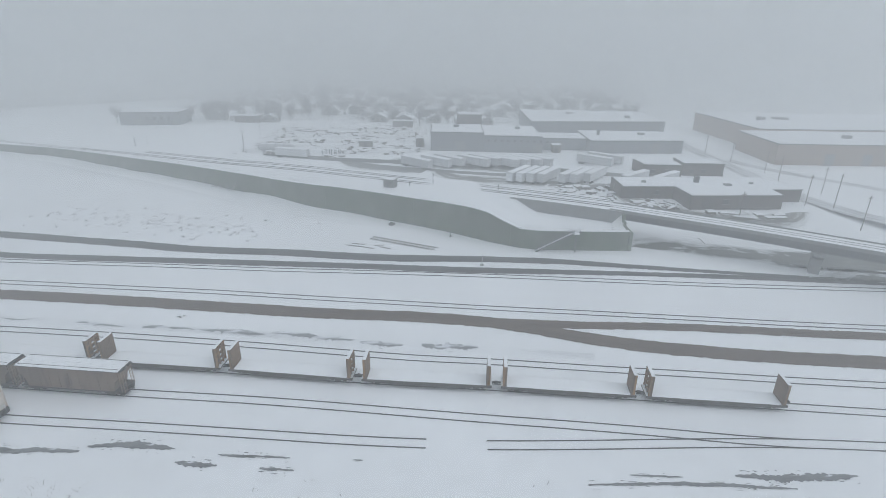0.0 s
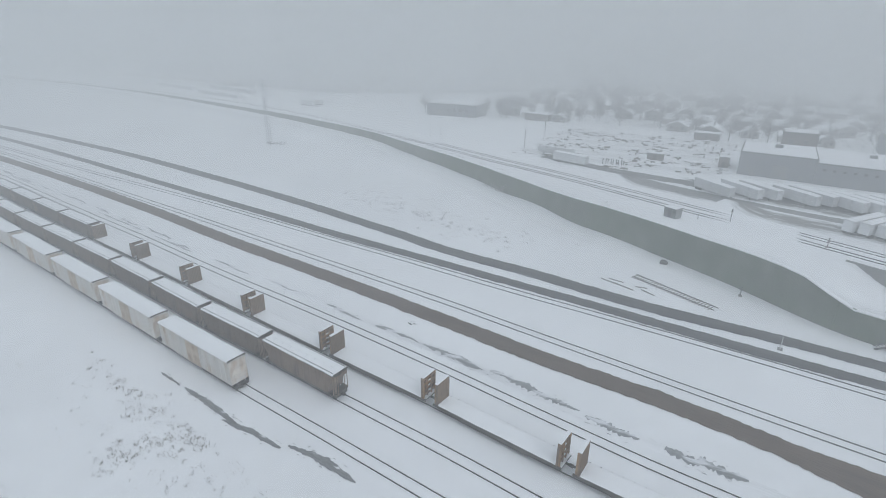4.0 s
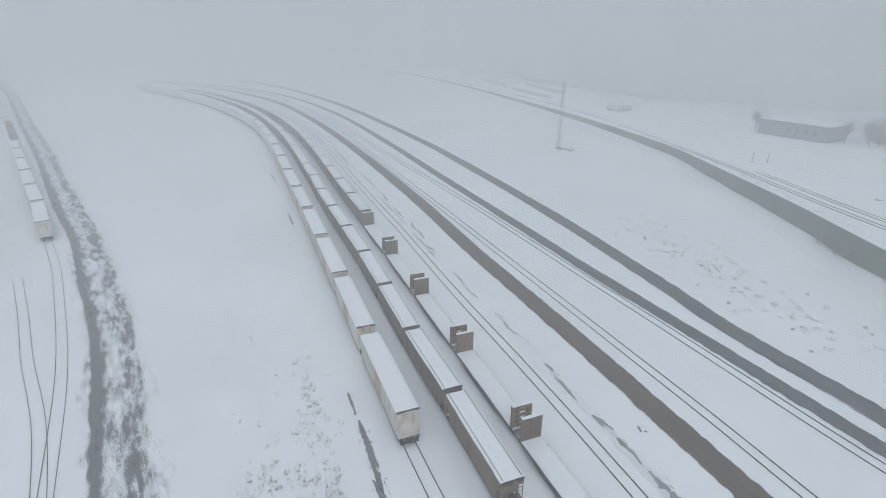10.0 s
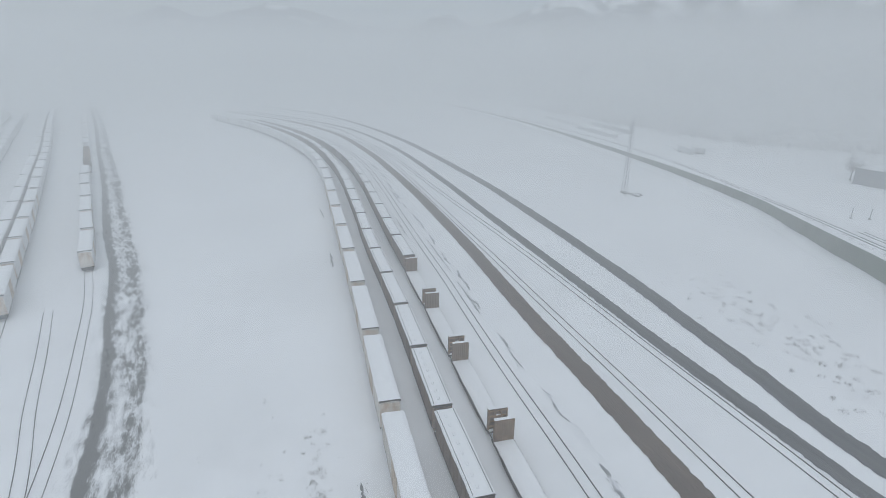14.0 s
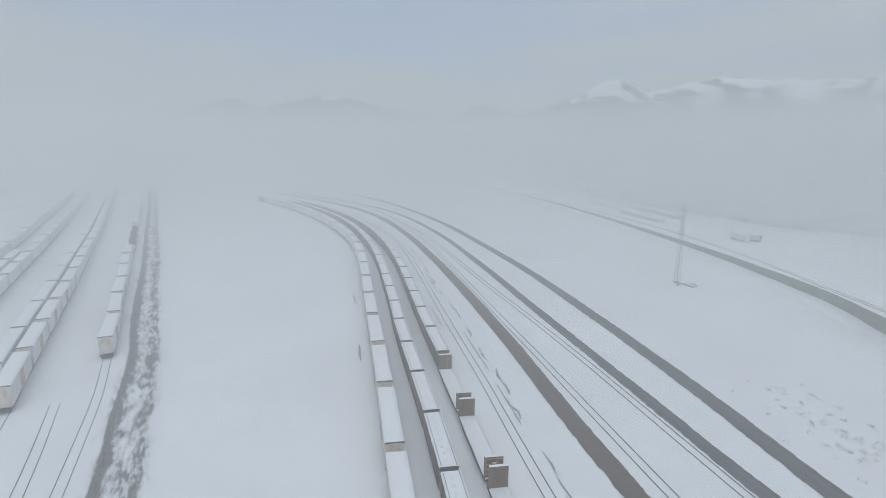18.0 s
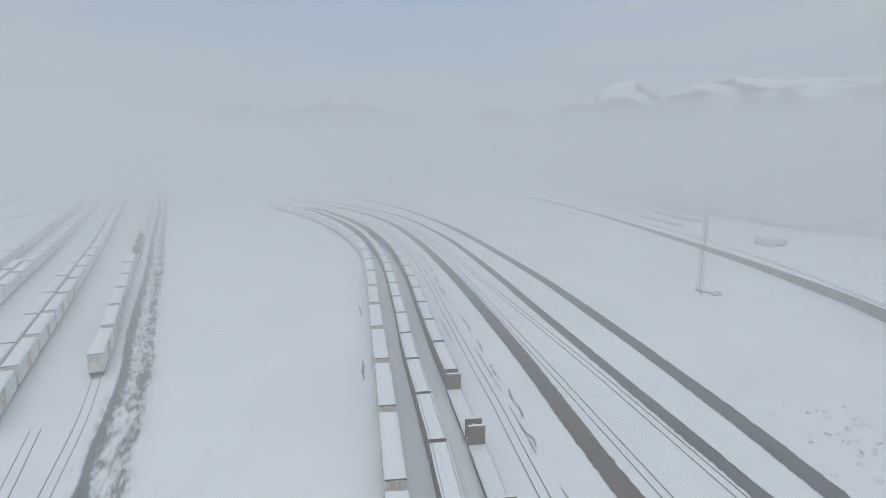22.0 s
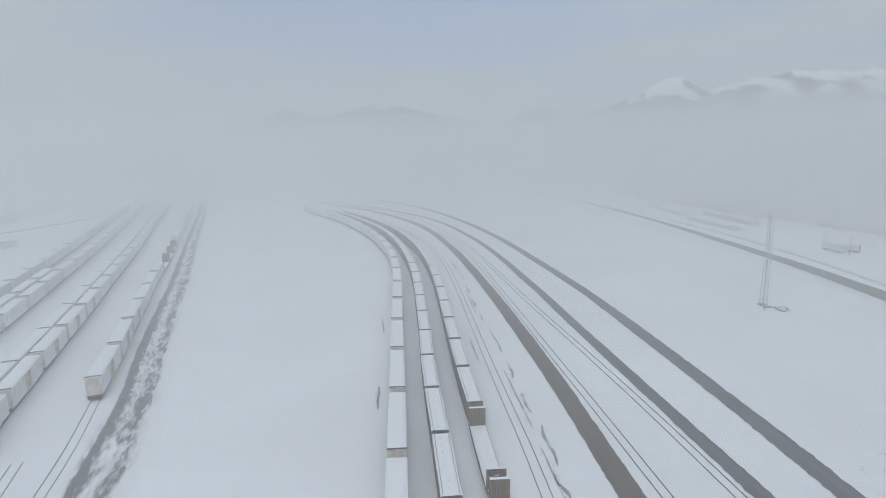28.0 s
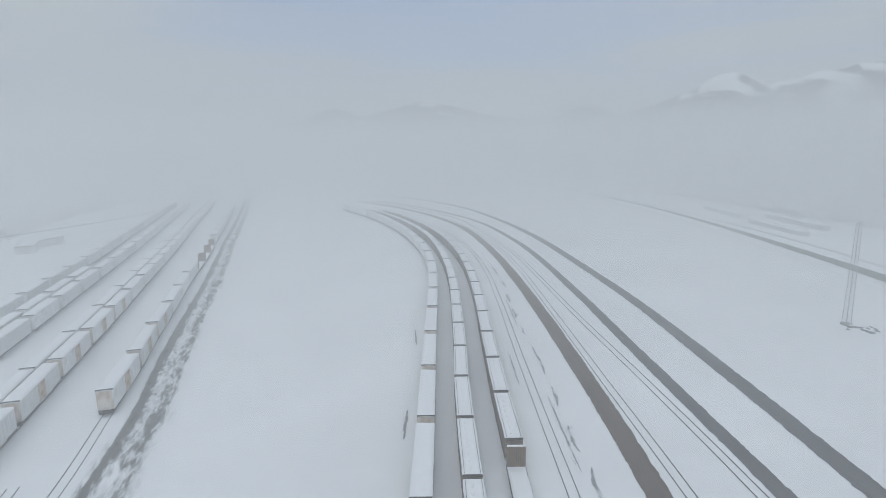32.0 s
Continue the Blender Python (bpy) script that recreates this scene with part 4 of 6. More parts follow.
train(YARD_3, -178, ["box_far"] * 18, 20.4)
train(YARD_3B, -164, ["box_far"] * 5, 20.4)
train(YARD_4, -203, ["box_far"] * 17, 20.2)


# ---- the retaining wall ----
def sheet_wall(line, s0, s1, top, low, thick=0.7, batter=0.25, n=60):
    """A wall along a line, leaning back a little; top and low give its levels by x."""
    bm = bmesh.new()
    rows = []
    for i in range(n + 1):
        s = s0 + (s1 - s0) * i / n
        x, y = line.off(s, 0)
        t, b = top(x), low(x)
        rows.append([bm.verts.new(p) for p in ((x, y, b), (*line.off(s, -batter), t), (*line.off(s, -thick), t), (*line.off(s, -thick), b))])
    for a, b in zip(rows, rows[1:]):
        for i in range(3):
            bm.faces.new((a[i], a[i + 1], b[i + 1], b[i]))
    bm.faces.new(rows[0]), bm.faces.new(rows[-1][::-1])
    bmesh.ops.recalc_face_normals(bm, faces=bm.faces[:])
    return bm


def retaining_wall():
    t = empty("wall_retaining")
    n = 26
    for i in range(n):
        a, b = WALL.length * i / n, WALL.length * (i + 1) / n
        part("wall_section", sheet_wall(WALL, a + 0.02, b - 0.02, lambda x: wall_top(x) + 0.05, lambda x: -0.4, n=8), CONCRETE, t)
    part("snow_coping", sheet_wall(WALL, 0, WALL.length, lambda x: wall_top(x) + 0.22, lambda x: wall_top(x) + 0.052, 0.9, 0.05, 170), SNOW_CAP, t, "rim of snow along the top")
    return tagged(t, "long curved retaining wall of grey-green concrete", "wall", kind="structure")


retaining_wall()


# ---- terrace, abutment and railway bridge ----
def abutment():
    t = empty("bridge_abutment")
    part("end_wall", boxes((43.1, 43.9, 114.3, 121, -0.4, 4.5), bevel=0.05), CONCRETE, t)
    side = UPPER.beside(4.3, 6.0)
    part("wing_wall", sheet_wall(side, side.where(43.2), side.where(17.5), lambda x: 7.35, lambda x: 4.2, 0.5, 0.1, 20), CONCRETE_L, t)
    part("bridge_seat", boxes((43.0, 44.3, 120.7, 134, -0.4, 4.9), bevel=0.05), CONCRETE, t)
    part("back_wall", boxes((42.95, 43.75, 120.2, 134, 4.902, 7.0), bevel=0.03), CONCRETE, t)
    return tagged(t, "grey concrete bridge abutment with a snowy ledge", "abutment", kind="structure")


abutment()


def stair():
    """A flight up the wall by the abutment."""
    t = empty("access_stair", pose(21.6, 113.5, 0))
    me = mesh_of(boxes((-0.17, 0.17, -0.45, 0.45, -0.05, 0.0)), SNOW_CAP, "tread")
    for i in range(24):
        shared("tread", me, None, t, at=pose(0.34 * i + 0.2, 0, 0.185 * (i + 1)))
    for y in (-0.48, 0.48):
        part("stringer", prism(((0, 0), (0.3, 0), (8.4, 4.4), (8.4, 4.6), (8.1, 4.6), (0, 0.2)), y - 0.03, y + 0.03), STEEL, t)
        bm = bmesh.new()
        rod(bm, (0.2, y, 1.05), (8.3, y, 5.5), 0.05)
        for k in range(7):
            rod(bm, (0.3 + 1.33 * k, y, 0.1 + 0.73 * k), (0.3 + 1.33 * k, y, 1.1 + 0.73 * k), 0.035)
        part("handrail", bm, STEEL, t)
    part("landing", boxes((8.3, 9.8, -0.5, 0.9, 4.35, 4.5)), SNOW_CAP, t)
    bm = bmesh.new()
    for a, b in (((8.5, -0.48), (9.8, -0.48)), ((9.8, -0.48), (9.8, 0.9))):
        rod(bm, (*a, 5.5), (*b, 5.5), 0.05)
        rod(bm, (*a, 4.4), (*a, 5.5), 0.05), rod(bm, (*b, 4.4), (*b, 5.5), 0.05)
    part("landing_rail", bm, STEEL, t)
    part("stair_post", boxes((8.9, 9.2, -0.4, -0.1, 0, 4.4)), STEEL, t)
    return tagged(t, "steel access stair with handrails up the concrete wall", "stair")


stair()


def bridge():
    t = empty("railway_bridge")
    s0, s1 = UPPER.where(140), UPPER.where(42.0)
    part("deck", profile(UPPER, ((-3.0, 6.75), (-3.0, 7.12), (3.0, 7.12), (3.0, 6.75)), s0, s1), CONCRETE_L, t)
    part("snow_cover", profile(UPPER, ((-2.7, 7.125), (-2.6, 7.26), (2.6, 7.26), (2.7, 7.125)), s0, s1), SNOW_CAP, t, "snow over the deck")
    for side in (-2.3, 2.3):
        part("girder", profile(UPPER, ((side - 0.25, 4.95), (side - 0.25, 5.05), (side - 0.04, 5.06), (side - 0.04, 6.62), (side - 0.25, 6.64), (side - 0.25, 6.745), (side + 0.25, 6.745), (side + 0.25, 6.64), (side + 0.04, 6.62), (side + 0.04, 5.06), (side + 0.25, 5.05), (side + 0.25, 4.95)), s0, s1), GIRDER, t)
    me = mesh_of(boxes((-0.03, 0.03, -0.2, 0.2, 5.08, 6.62)), GIRDER, "stiffener")
    s = s0
    while s < s1:
        for side in (-2.54, 2.54):
            x, y, dx, dy = UPPER.at(s)
            shared("stiffener", me, None, t, at=pose(x - dy * (side - 0.0) * 0.96, y + dx * side * 0.96, 0, 0, 0, math.degrees(math.atan2(dy, dx))))
        s += 4.0
    for side in (-3.05, 3.05):
        part("kerb", profile(UPPER, ((side - 0.1, 6.7), (side - 0.1, 7.45), (side + 0.1, 7.45), (side + 0.1, 6.7)), s0, s1), CONCRETE_L, t)
    for x0 in (79.8, 113):
        x, y, dx, dy = UPPER.at(UPPER.where(x0))
        x, y = UPPER.off(UPPER.where(x0), 0.5)
        a = math.degrees(math.atan2(dy, dx))
        bm = bmesh.new()
        lo = [bm.verts.new(p) for p in ((-1.0, -1.7, -0.4), (1.0, -1.7, -0.4), (1.0, 1.7, -0.4), (-1.0, 1.7, -0.4))]
        mid = [bm.verts.new(p) for p in ((-1.0, -1.9, 3.4), (1.0, -1.9, 3.4), (1.0, 1.9, 3.4), (-1.0, 1.9, 3.4))]
        up = [bm.verts.new(p) for p in ((-1.1, -3.4, 4.4), (1.1, -3.4, 4.4), (1.1, 3.4, 4.4), (-1.1, 3.4, 4.4))]
        cap = [bm.verts.new(p) for p in ((-1.1, -3.4, 4.95), (1.1, -3.4, 4.95), (1.1, 3.4, 4.95), (-1.1, 3.4, 4.95))]
        for p, q in ((lo, mid), (mid, up), (up, cap)):
            for i in range(4):
                bm.faces.new((p[i], p[(i + 1) % 4], q[(i + 1) % 4], q[i]))
        bm.faces.new(lo[::-1]), bm.faces.new(cap)
        part("pier", bm, CONCRETE_L, t, "grey concrete hammerhead pier", pose(x, y, 0, 0, 0, a))
    return tagged(t, "railway bridge of steel girders with snow on its deck", "bridge")


bridge()


# ---- the plain north of the wall: sheds, houses, trailers ----
def inset(poly, d):
    c = Vector((sum(p[0] for p in poly) / len(poly), sum(p[1] for p in poly) / len(poly)))
    return [tuple(Vector(p) + (c - Vector(p)).normalized() * d) for p in poly]


def building(label, poly, z0, z1, walls=SHED, rise=0.0, doors=(), windows=(), vents=(), category="building", edge=SILL):
    """A flat-roofed hall on an outline; doors and windows are (side, along, width, low, high)."""
    b = empty("industrial_building", pose(poly[0][0], poly[0][1], z0))
    o = Vector((poly[0][0], poly[0][1]))
    loc = [tuple(Vector(p) - o) for p in poly]
    h = z1 - z0
    part("wall_shell", slab(loc, -0.4, h), walls, b)
    part("roof", slab(inset(loc, -0.25), h + 0.004, h + 0.25), edge, b, "roof edge")
    part("snow_cap", slab(inset(loc, 0.35), h + 0.252, h + 0.42), SNOW_ROOF, b, "unbroken snow")
    for rows, nm, mt in ((doors, "door", SILL if walls is BRICK else CONCRETE_L), (windows, "window", GLASS)):
        for side, along, width, low, high in rows:
            p, q = Vector(loc[side]), Vector(loc[(side + 1) % len(loc)])
            d = (q - p).normalized()
            c = p + d * along
            a = math.degrees(math.atan2(d.y, d.x))
            w = part(nm, boxes((-width / 2, width / 2, -0.08, 0.05, low, high), bevel=0.02), mt, b, at=pose(c.x, c.y, 0, 0, 0, a))
            part("frame", boxes((-width / 2 - 0.12, width / 2 + 0.12, -0.1, 0.02, high, high + 0.12), (-width / 2 - 0.12, width / 2 + 0.12, -0.14, 0.02, low - 0.1, low)), CONCRETE_L if nm == "window" else SILL, w)
    for x, y, s, hh in vents:
        part("roof_unit", boxes((x - s, x + s, y - s * 0.7, y + s * 0.7, h + 0.3, h + 0.3 + hh), bevel=0.05), STEEL, b, at=pose(-o.x, -o.y, 0))
    return tagged(b, label, category)


Z = 2.0
building("grey metal warehouse with a snowy flat roof", [(-5.3, 216.2), (16.1, 215.4), (16.1, 237), (-5.3, 235.5)], Z, 9.4, doors=((0, 12, 4, 0, 4.2), (0, 4, 1.1, 0, 2.1)), vents=((5.3, 228.8, 1.2, 1.0),))
building("long grey metal warehouse wing with loading doors", [(16.2, 215), (39.5, 213.7), (39.5, 240.2), (16.2, 241.2)], Z, 8.4, doors=((0, 22, 3.2, 0, 3.6),), windows=tuple((0, 2 + 2.6 * k, 0.8, 4.3, 5.0) for k in range(10)), vents=((31.6, 231.7, 1.0, 0.9),))
building("low dark connecting shed between warehouses", [(39.6, 221), (58.9, 220.5), (58.9, 233.8), (39.6, 233.8)], Z, 6.6, doors=((0, 8, 3.2, 0, 3.6),))
building("wide grey warehouse with a pale roof full of snow", [(59, 214.6), (97.2, 216.6), (100, 238), (59, 239)], Z, 6.9, doors=((0, 27, 3.4, 0, 4.0), (0, 33, 1.2, 0, 2.1)), vents=((65.3, 227.4, 0.6, 2.2), (84.2, 229.6, 1.3, 0.8)))
building("large pale hall behind the warehouses", [(40, 248.5), (103.2, 252.7), (102.1, 286.4), (40, 290.6)], Z, 9.2, vents=((63.2, 275.9, 1.5, 0.7), (88.5, 263.2, 1.2, 1.0)))
building("vast tan warehouse with a broad snowy roof", [(124.3, 198), (273.8, 195.9), (273.8, 225.3), (124.3, 227.4)], Z, 9.6, TANWALL, doors=tuple((0, 20 + 14 * k, 3.6, 0, 4.2) for k in range(6)), vents=((157.9, 210.6, 1.5, 1.2),))
building("vast tan warehouse rear block with roof units", [(133, 227.6), (273.8, 225.4), (273.8, 275.9), (128, 278)], Z, 10.4, TANWALL, vents=((146, 252.7, 0.8, 1.6), (149, 253.8, 0.7, 1.4), (158.5, 256.7, 3.0, 0.8)))
building("low brick workshop with an L-shaped snowy roof", [(52.4, 161.8), (52.4, 150.8), (67.8, 151.4), (68.7, 141.7), (95, 143.2), (95.2, 149.2), (104, 149.6), (102.4, 163)], Z, 5.35, BRICK,
         doors=((1, 3, 3.0, 0, 3.0), (1, 7.5, 2.6, 0, 3.0), (3, 5, 3.2, 0, 3.2), (3, 15, 3.2, 0, 3.2)), windows=((1, 10.4, 1.0, 1.2, 2.4), (3, 10, 1.6, 1.2, 2.5), (0, 4, 1.6, 1.2, 2.4)), vents=((76, 156, 0.7, 2.0), (84, 153, 1.0, 0.5), (60, 155, 0.6, 0.7), (92, 155, 0.5, 0.6)))
building("small flat-roofed brick annex in the snow", [(68.4, 178.5), (81.1, 178), (81.1, 186.4), (67.4, 187.4)], Z, 5.6, BRICK, windows=((0, 3, 1.4, 1.0, 2.2), (0, 8, 1.4, 1.0, 2.2)))
building("small flat-roofed office with a snowy roof", [(82.1, 179.5), (95.8, 179), (96.9, 187.4), (82.1, 188.5)], Z, 6.0, BRICK, windows=((0, 3, 1.4, 1.0, 2.2), (0, 7, 1.4, 1.0, 2.2)), doors=((0, 10.5, 1.1, 0, 2.1),))
building("dark timber building with a snowy pitched edge", [(-162.2, 269.6), (-133.5, 272.8), (-134.6, 288.0), (-163.3, 285.4)], Z, 8.1, SHED, doors=((0, 8, 4, 0, 3.2), (0, 26, 2.0, 0, 2.4)), windows=tuple((0, 13 + 3.5 * k, 1.4, 2.6, 4.0) for k in range(4)))
building("dark two-storey block behind the lumber yard", [(6.3, 259), (17.9, 259), (17.9, 268.5), (6.3, 268.5)], Z, 10.5, BRICK, windows=((0, 3, 1.2, 4.5, 6), (0, 8, 1.2, 4.5, 6)))


building("long low snowy shed beside the upper track", [(-303, 257.5), (-302.6, 262), (-352, 268.5), (-352.4, 264)][::-1], Z, 4.0, TRAILER, category="shed", edge=TRAILER)
building("long low shed in the fog beyond the upper track", [(-318, 281), (-317.4, 286), (-372, 294), (-372.6, 289)][::-1], Z, 4.4, TRAILER, category="shed", edge=TRAILER)
building("long low snowy shed in the foggy distance", [(-372, 272), (-371.6, 277), (-424, 284), (-424.5, 279)][::-1], Z, 4.2, TRAILER, category="shed", edge=TRAILER)


def semi_trailer():
    t = empty("semi_trailer")
    part("body", boxes((-6.6, 6.6, -1.17, 1.17, 1.15, 3.85), bevel=0.05), TRAILER, t)
    part("snow_cap", snow_lid(-6.55, 6.55, -1.15, 1.15, 3.855, 0.14, 2, 10), SNOW_CAP, t)
    part("underframe", boxes((-6.4, 6.4, -0.5, 0.5, 0.9, 1.14)), UNDER, t)
    for y in (-1.0, 1.0):
        part("landing_leg", boxes((4.0, 4.2, y * 0.8 - 0.08, y * 0.8 + 0.08, 0, 1.14)), UNDER, t)
    me = mesh_of(cyl(bmesh.new(), 0, 0, 0.5, 0.5, 0.28), UNDER, "wheel")
    for x in (-5.4, -4.2):
        for y in (-0.95, 0.95):
            shared("wheel", me, None, t, at=pose(x, y, 0))
    part("rear_door", boxes((-6.66, -6.605, -1.1, 1.1, 1.25, 3.75), bevel=0.01), TRAILER, t)
    return tagged(t, "white box semi-trailer parked with snow on top", "trailer", "parked trailers")


tr0 = semi_trailer()
spots = [(-9.4, 186.6, -40), (-2.5, 188.6, -40), (2.2, 190.4, -40), (11.0, 189.6, -38), (14.9, 191.4, -38), (21.6, 189.6, -42), (25.4, 190.2, -42), (29.8, 190.4, -42), (33.6, 191.6, -40), (55.6, 193.6, -38), (60.6, 197.4, -38),
         (24.9, 171.6, 55), (28.0, 171.0, 55), (31.3, 170.8, 55), (34.6, 170.4, 55), (41.8, 170.4, 52), (45.4, 170.4, 52), (50.2, 172.0, 52), (62.1, 168.5, 40), (71.6, 167.4, 40), (-57.4, 200.6, -14), (-241, 258.5, -15)]
for k, (x, y, a) in enumerate(spots):
    if k == 0:
        tr0.matrix_basis = pose(x, y, Z - 0.4, 0, 0, a)
    else:
        copy_thing(tr0, pose(x, y, Z - 0.4, 0, 0, a))


def house(w, d, h, label):
    """A house with a gabled snowy roof, windows, a door and a chimney."""
    t = empty("house")
    part("wall_shell", boxes((-w / 2, w / 2, -d / 2, d / 2, -0.3, h)), HOUSE, t)
    part("gable", prism(((-w / 2, h + 0.002), (w / 2, h + 0.002), (0, h + w * 0.21)), -d / 2 + 0.02, d / 2 - 0.02), HOUSE, t)
    for sx in (-1, 1):
        bm = bmesh.new()
        a, b = (sx * (w / 2 + 0.5), h - 0.28), (0, h + w * 0.21 + 0.02)
        vs = [bm.verts.new((x, y, z + dz)) for y in (-d / 2 - 0.4, d / 2 + 0.4) for x, z in (a, b) for dz in (0, 0.28)]
        for f in ((0, 1, 3, 2), (4, 6, 7, 5), (0, 2, 6, 4), (1, 5, 7, 3), (0, 4, 5, 1), (2, 3, 7, 6)):
            bm.faces.new([vs[i] for i in f])
        bmesh.ops.recalc_face_normals(bm, faces=bm.faces[:])
        part("roof", bm, SNOW_ROOF, t, "snow-covered roof slope")
    for x in (-w * 0.28, w * 0.28):
        wn_ = part("window", boxes((x - 0.6, x + 0.6, -d / 2 - 0.05, -d / 2 + 0.05, 1.0, 2.2)), GLASS, t)
        part("sill", boxes((x - 0.7, x + 0.7, -d / 2 - 0.12, -d / 2, 0.9, 0.99)), SNOW_ROOF, wn_)
    part("door", boxes((-0.45, 0.45, -d / 2 - 0.05, -d / 2 + 0.05, 0, 2.0)), WOOD, t)
    part("chimney", boxes((w * 0.1, w * 0.1 + 0.6, 0, 0.6, h, h + w * 0.21 + 0.9)), BRICK, t)
    return tagged(t, label, "house", "houses of the town")


rnd = random.Random(11)
protos = [house(7, 9, 2.6, "small house with a snow-covered gable roof"), house(6.5, 8, 4.0, "two-storey house with a snow-covered roof"), house(9, 12, 2.8, "broad low house with a snow-covered roof")]
used = set()
for row, y in enumerate((291, 318, 348, 382, 420)):
    x = -124 + 7 * (row % 2)
    while x < 118:
        if not (y < 300 and (-42 > x > -74 or x > 23)) and not (y < 337 and x > 97):
            k = rnd.randrange(3)
            m = pose(x + rnd.uniform(-2, 2), y + rnd.uniform(-5, 5), Z, 0, 0, rnd.choice((0, 90, 8, 96, -6)))
            if k in used:
                copy_thing(protos[k], m)
            else:
                used.add(k)
                protos[k].matrix_basis = m
        x += rnd.uniform(13, 20)


# ---- bare winter trees ----
def bare_tree(seed, height, wide=0.36, limbs=44, twigs=30, name="bare_tree", label="bare leafless tree grey in the fog", group="trees of the town"):
    """A trunk, curved limbs to points in a rounded crown, and fine twigs along each limb."""
    r = random.Random(seed)
    t = empty(name)
    trunk, crown = bmesh.new(), bmesh.new()
    fork = height * 0.3 if wide < 0.5 else height * 0.08
    rod(trunk, (0, 0, -0.3), (0.1, 0.05, fork), height * 0.022, height * 0.017, 7)
    rod(trunk, (0.1, 0.05, fork), (r.uniform(-0.3, 0.3), r.uniform(-0.3, 0.3), height * 0.72), height * 0.017, height * 0.006, 6)
    for _ in range(limbs):
        while True:
            u = Vector((r.uniform(-1, 1), r.uniform(-1, 1), r.uniform(-1, 1)))
            if 0.25 < u.length < 1:
                break
        end = Vector((u.x * wide * height, u.y * wide * height, height * (0.62 + 0.37 * u.z)))
        a = Vector((0.1, 0.05, fork + max(0.0, (end.z - fork)) * r.uniform(0.0, 0.5)))
        mid = a.lerp(end, 0.5) + Vector((u.x, u.y, 0.6)) * height * 0.03
        rod(crown, a, mid, height * 0.007, height * 0.0045, 4)
        rod(crown, mid, end, height * 0.0045, height * 0.0015, 3)
        for _ in range(twigs):
            w = r.random() ** 0.7
            p = (mid.lerp(end, (w - 0.3) / 0.7) if w > 0.3 else a.lerp(mid, 0.5 + w))
            d = Vector((r.uniform(-1, 1), r.uniform(-1, 1), r.uniform(-0.5, 1.0))).normalized() * height * r.uniform(0.07, 0.2)
            side = d.cross(Vector((r.uniform(-1, 1), r.uniform(-1, 1), r.uniform(-1, 1)))).normalized() * r.uniform(0.010, 0.021)
            m = p + d * 0.5
            e = m + d.cross(side).normalized() * d.length * 0.5 + d * 0.2
            crown.faces.new([crown.verts.new(v) for v in (p - side, p + side, p + d)])
            crown.faces.new([crown.verts.new(v) for v in (m - side, m + side, e)])
    if name == "bare_bush":
        bpy.data.objects.remove(t)
        return tagged(part(name, crown, FROST), label, "bush", group)
    part("trunk", trunk, BARK, t)
    part("crown", crown, FROST, t, "bare frosted twigs")
    return tagged(t, label, "tree", group)


tree_kinds = [bare_tree(s, h, w) for s, h, w in ((1, 8, 0.42), (2, 10, 0.38), (3, 8.5, 0.46), (4, 11, 0.40))]
bush_kinds = [bare_tree(s, h, w, 20, 30, "bare_bush", "low leafless bush grey in the fog", "hedgerow bushes") for s, h, w in ((11, 3.6, 0.9), (12, 4.6, 0.8), (13, 2.8, 1.1))]
placed = []
for k in range(215):
    for _ in range(30):
        x, y = rnd.uniform(-138, 122), 276 + 180 * rnd.random() ** 1.2
        if x > 25 and y < 304 or (x > 104 and y < 310) or -76 < x < -30 and y < 290:
            continue
        if all((x - a) ** 2 + (y - b) ** 2 > 24 for a, b in placed):
            break
    placed.append((x, y))
for x, y in ((-167.4, 275.9), (-123.2, 282.2), (-117.9, 290.6), (-33.7, 315.9), (-100, 294.3)):
    placed.append((x, y))
for k, (x, y) in enumerate(placed):
    m = pose(x, y, Z - 0.1, 0, 0, rnd.uniform(0, 360))
    if k < 4:
        tree_kinds[k].matrix_basis = m
    else:
        copy_thing(tree_kinds[k % 4], m)
# hedgerows: two loose rows of bushes
hedge = Line((-130, 430), (-180, 385), (-230, 345), (-272, 319), (-330, 316), (-370, 312), (-450, 316), (-560, 318))
far_hedge = Line((-345, -150), (-400, -165), (-470, -185), (-560, -190), (-640, -190))
bushes = []
for ln, cnt in ((hedge, 110), (far_hedge, 40)):
    for k in range(cnt):
        bushes.append(ln.off(ln.length * (k + rnd.random() * 0.8) / cnt, rnd.choice((-3, 3, 9)) + rnd.uniform(-2, 2)))
bushes += [(-70, 160.9), (-64.6, 157.9)]
for k, (x, y) in enumerate(bushes):
    m = pose(x, y, (Z if y > 200 else 0) - 0.15, 0, 0, rnd.uniform(0, 360))
    if k < 3:
        bush_kinds[k].matrix_basis = m
    else:
        copy_thing(bush_kinds[k % 3], m)


def scrub(label, spot, count, seed):
    """Low leafless scrub: loose clumps of thin stems over a stretch of land."""
    r = random.Random(seed)
    verts, faces = [], []
    for _ in range(count):
        x, y, z = spot(r)
        size = r.uniform(0.35, 1.1)
        for _ in range(9):
            px, py = x + r.gauss(0, 0.5) * size, y + r.gauss(0, 0.5) * size
            h, a, w = r.uniform(0.6, 1.9) * size, r.uniform(0, 3.14), r.uniform(0.03, 0.09)
            i = len(verts)
            verts += [(px - w * math.cos(a), py - w * math.sin(a), z - 0.1), (px + w * math.cos(a), py + w * math.sin(a), z - 0.1), (px + r.uniform(-0.5, 0.5), py + r.uniform(-0.5, 0.5), z + h)]
            faces.append((i, i + 1, i + 2))
    me = bpy.data.meshes.new("scrub")
    me.from_pydata(verts, [], faces)
    return tagged(shared("scrub", me, FROST), label, "scrub", kind="stuff")


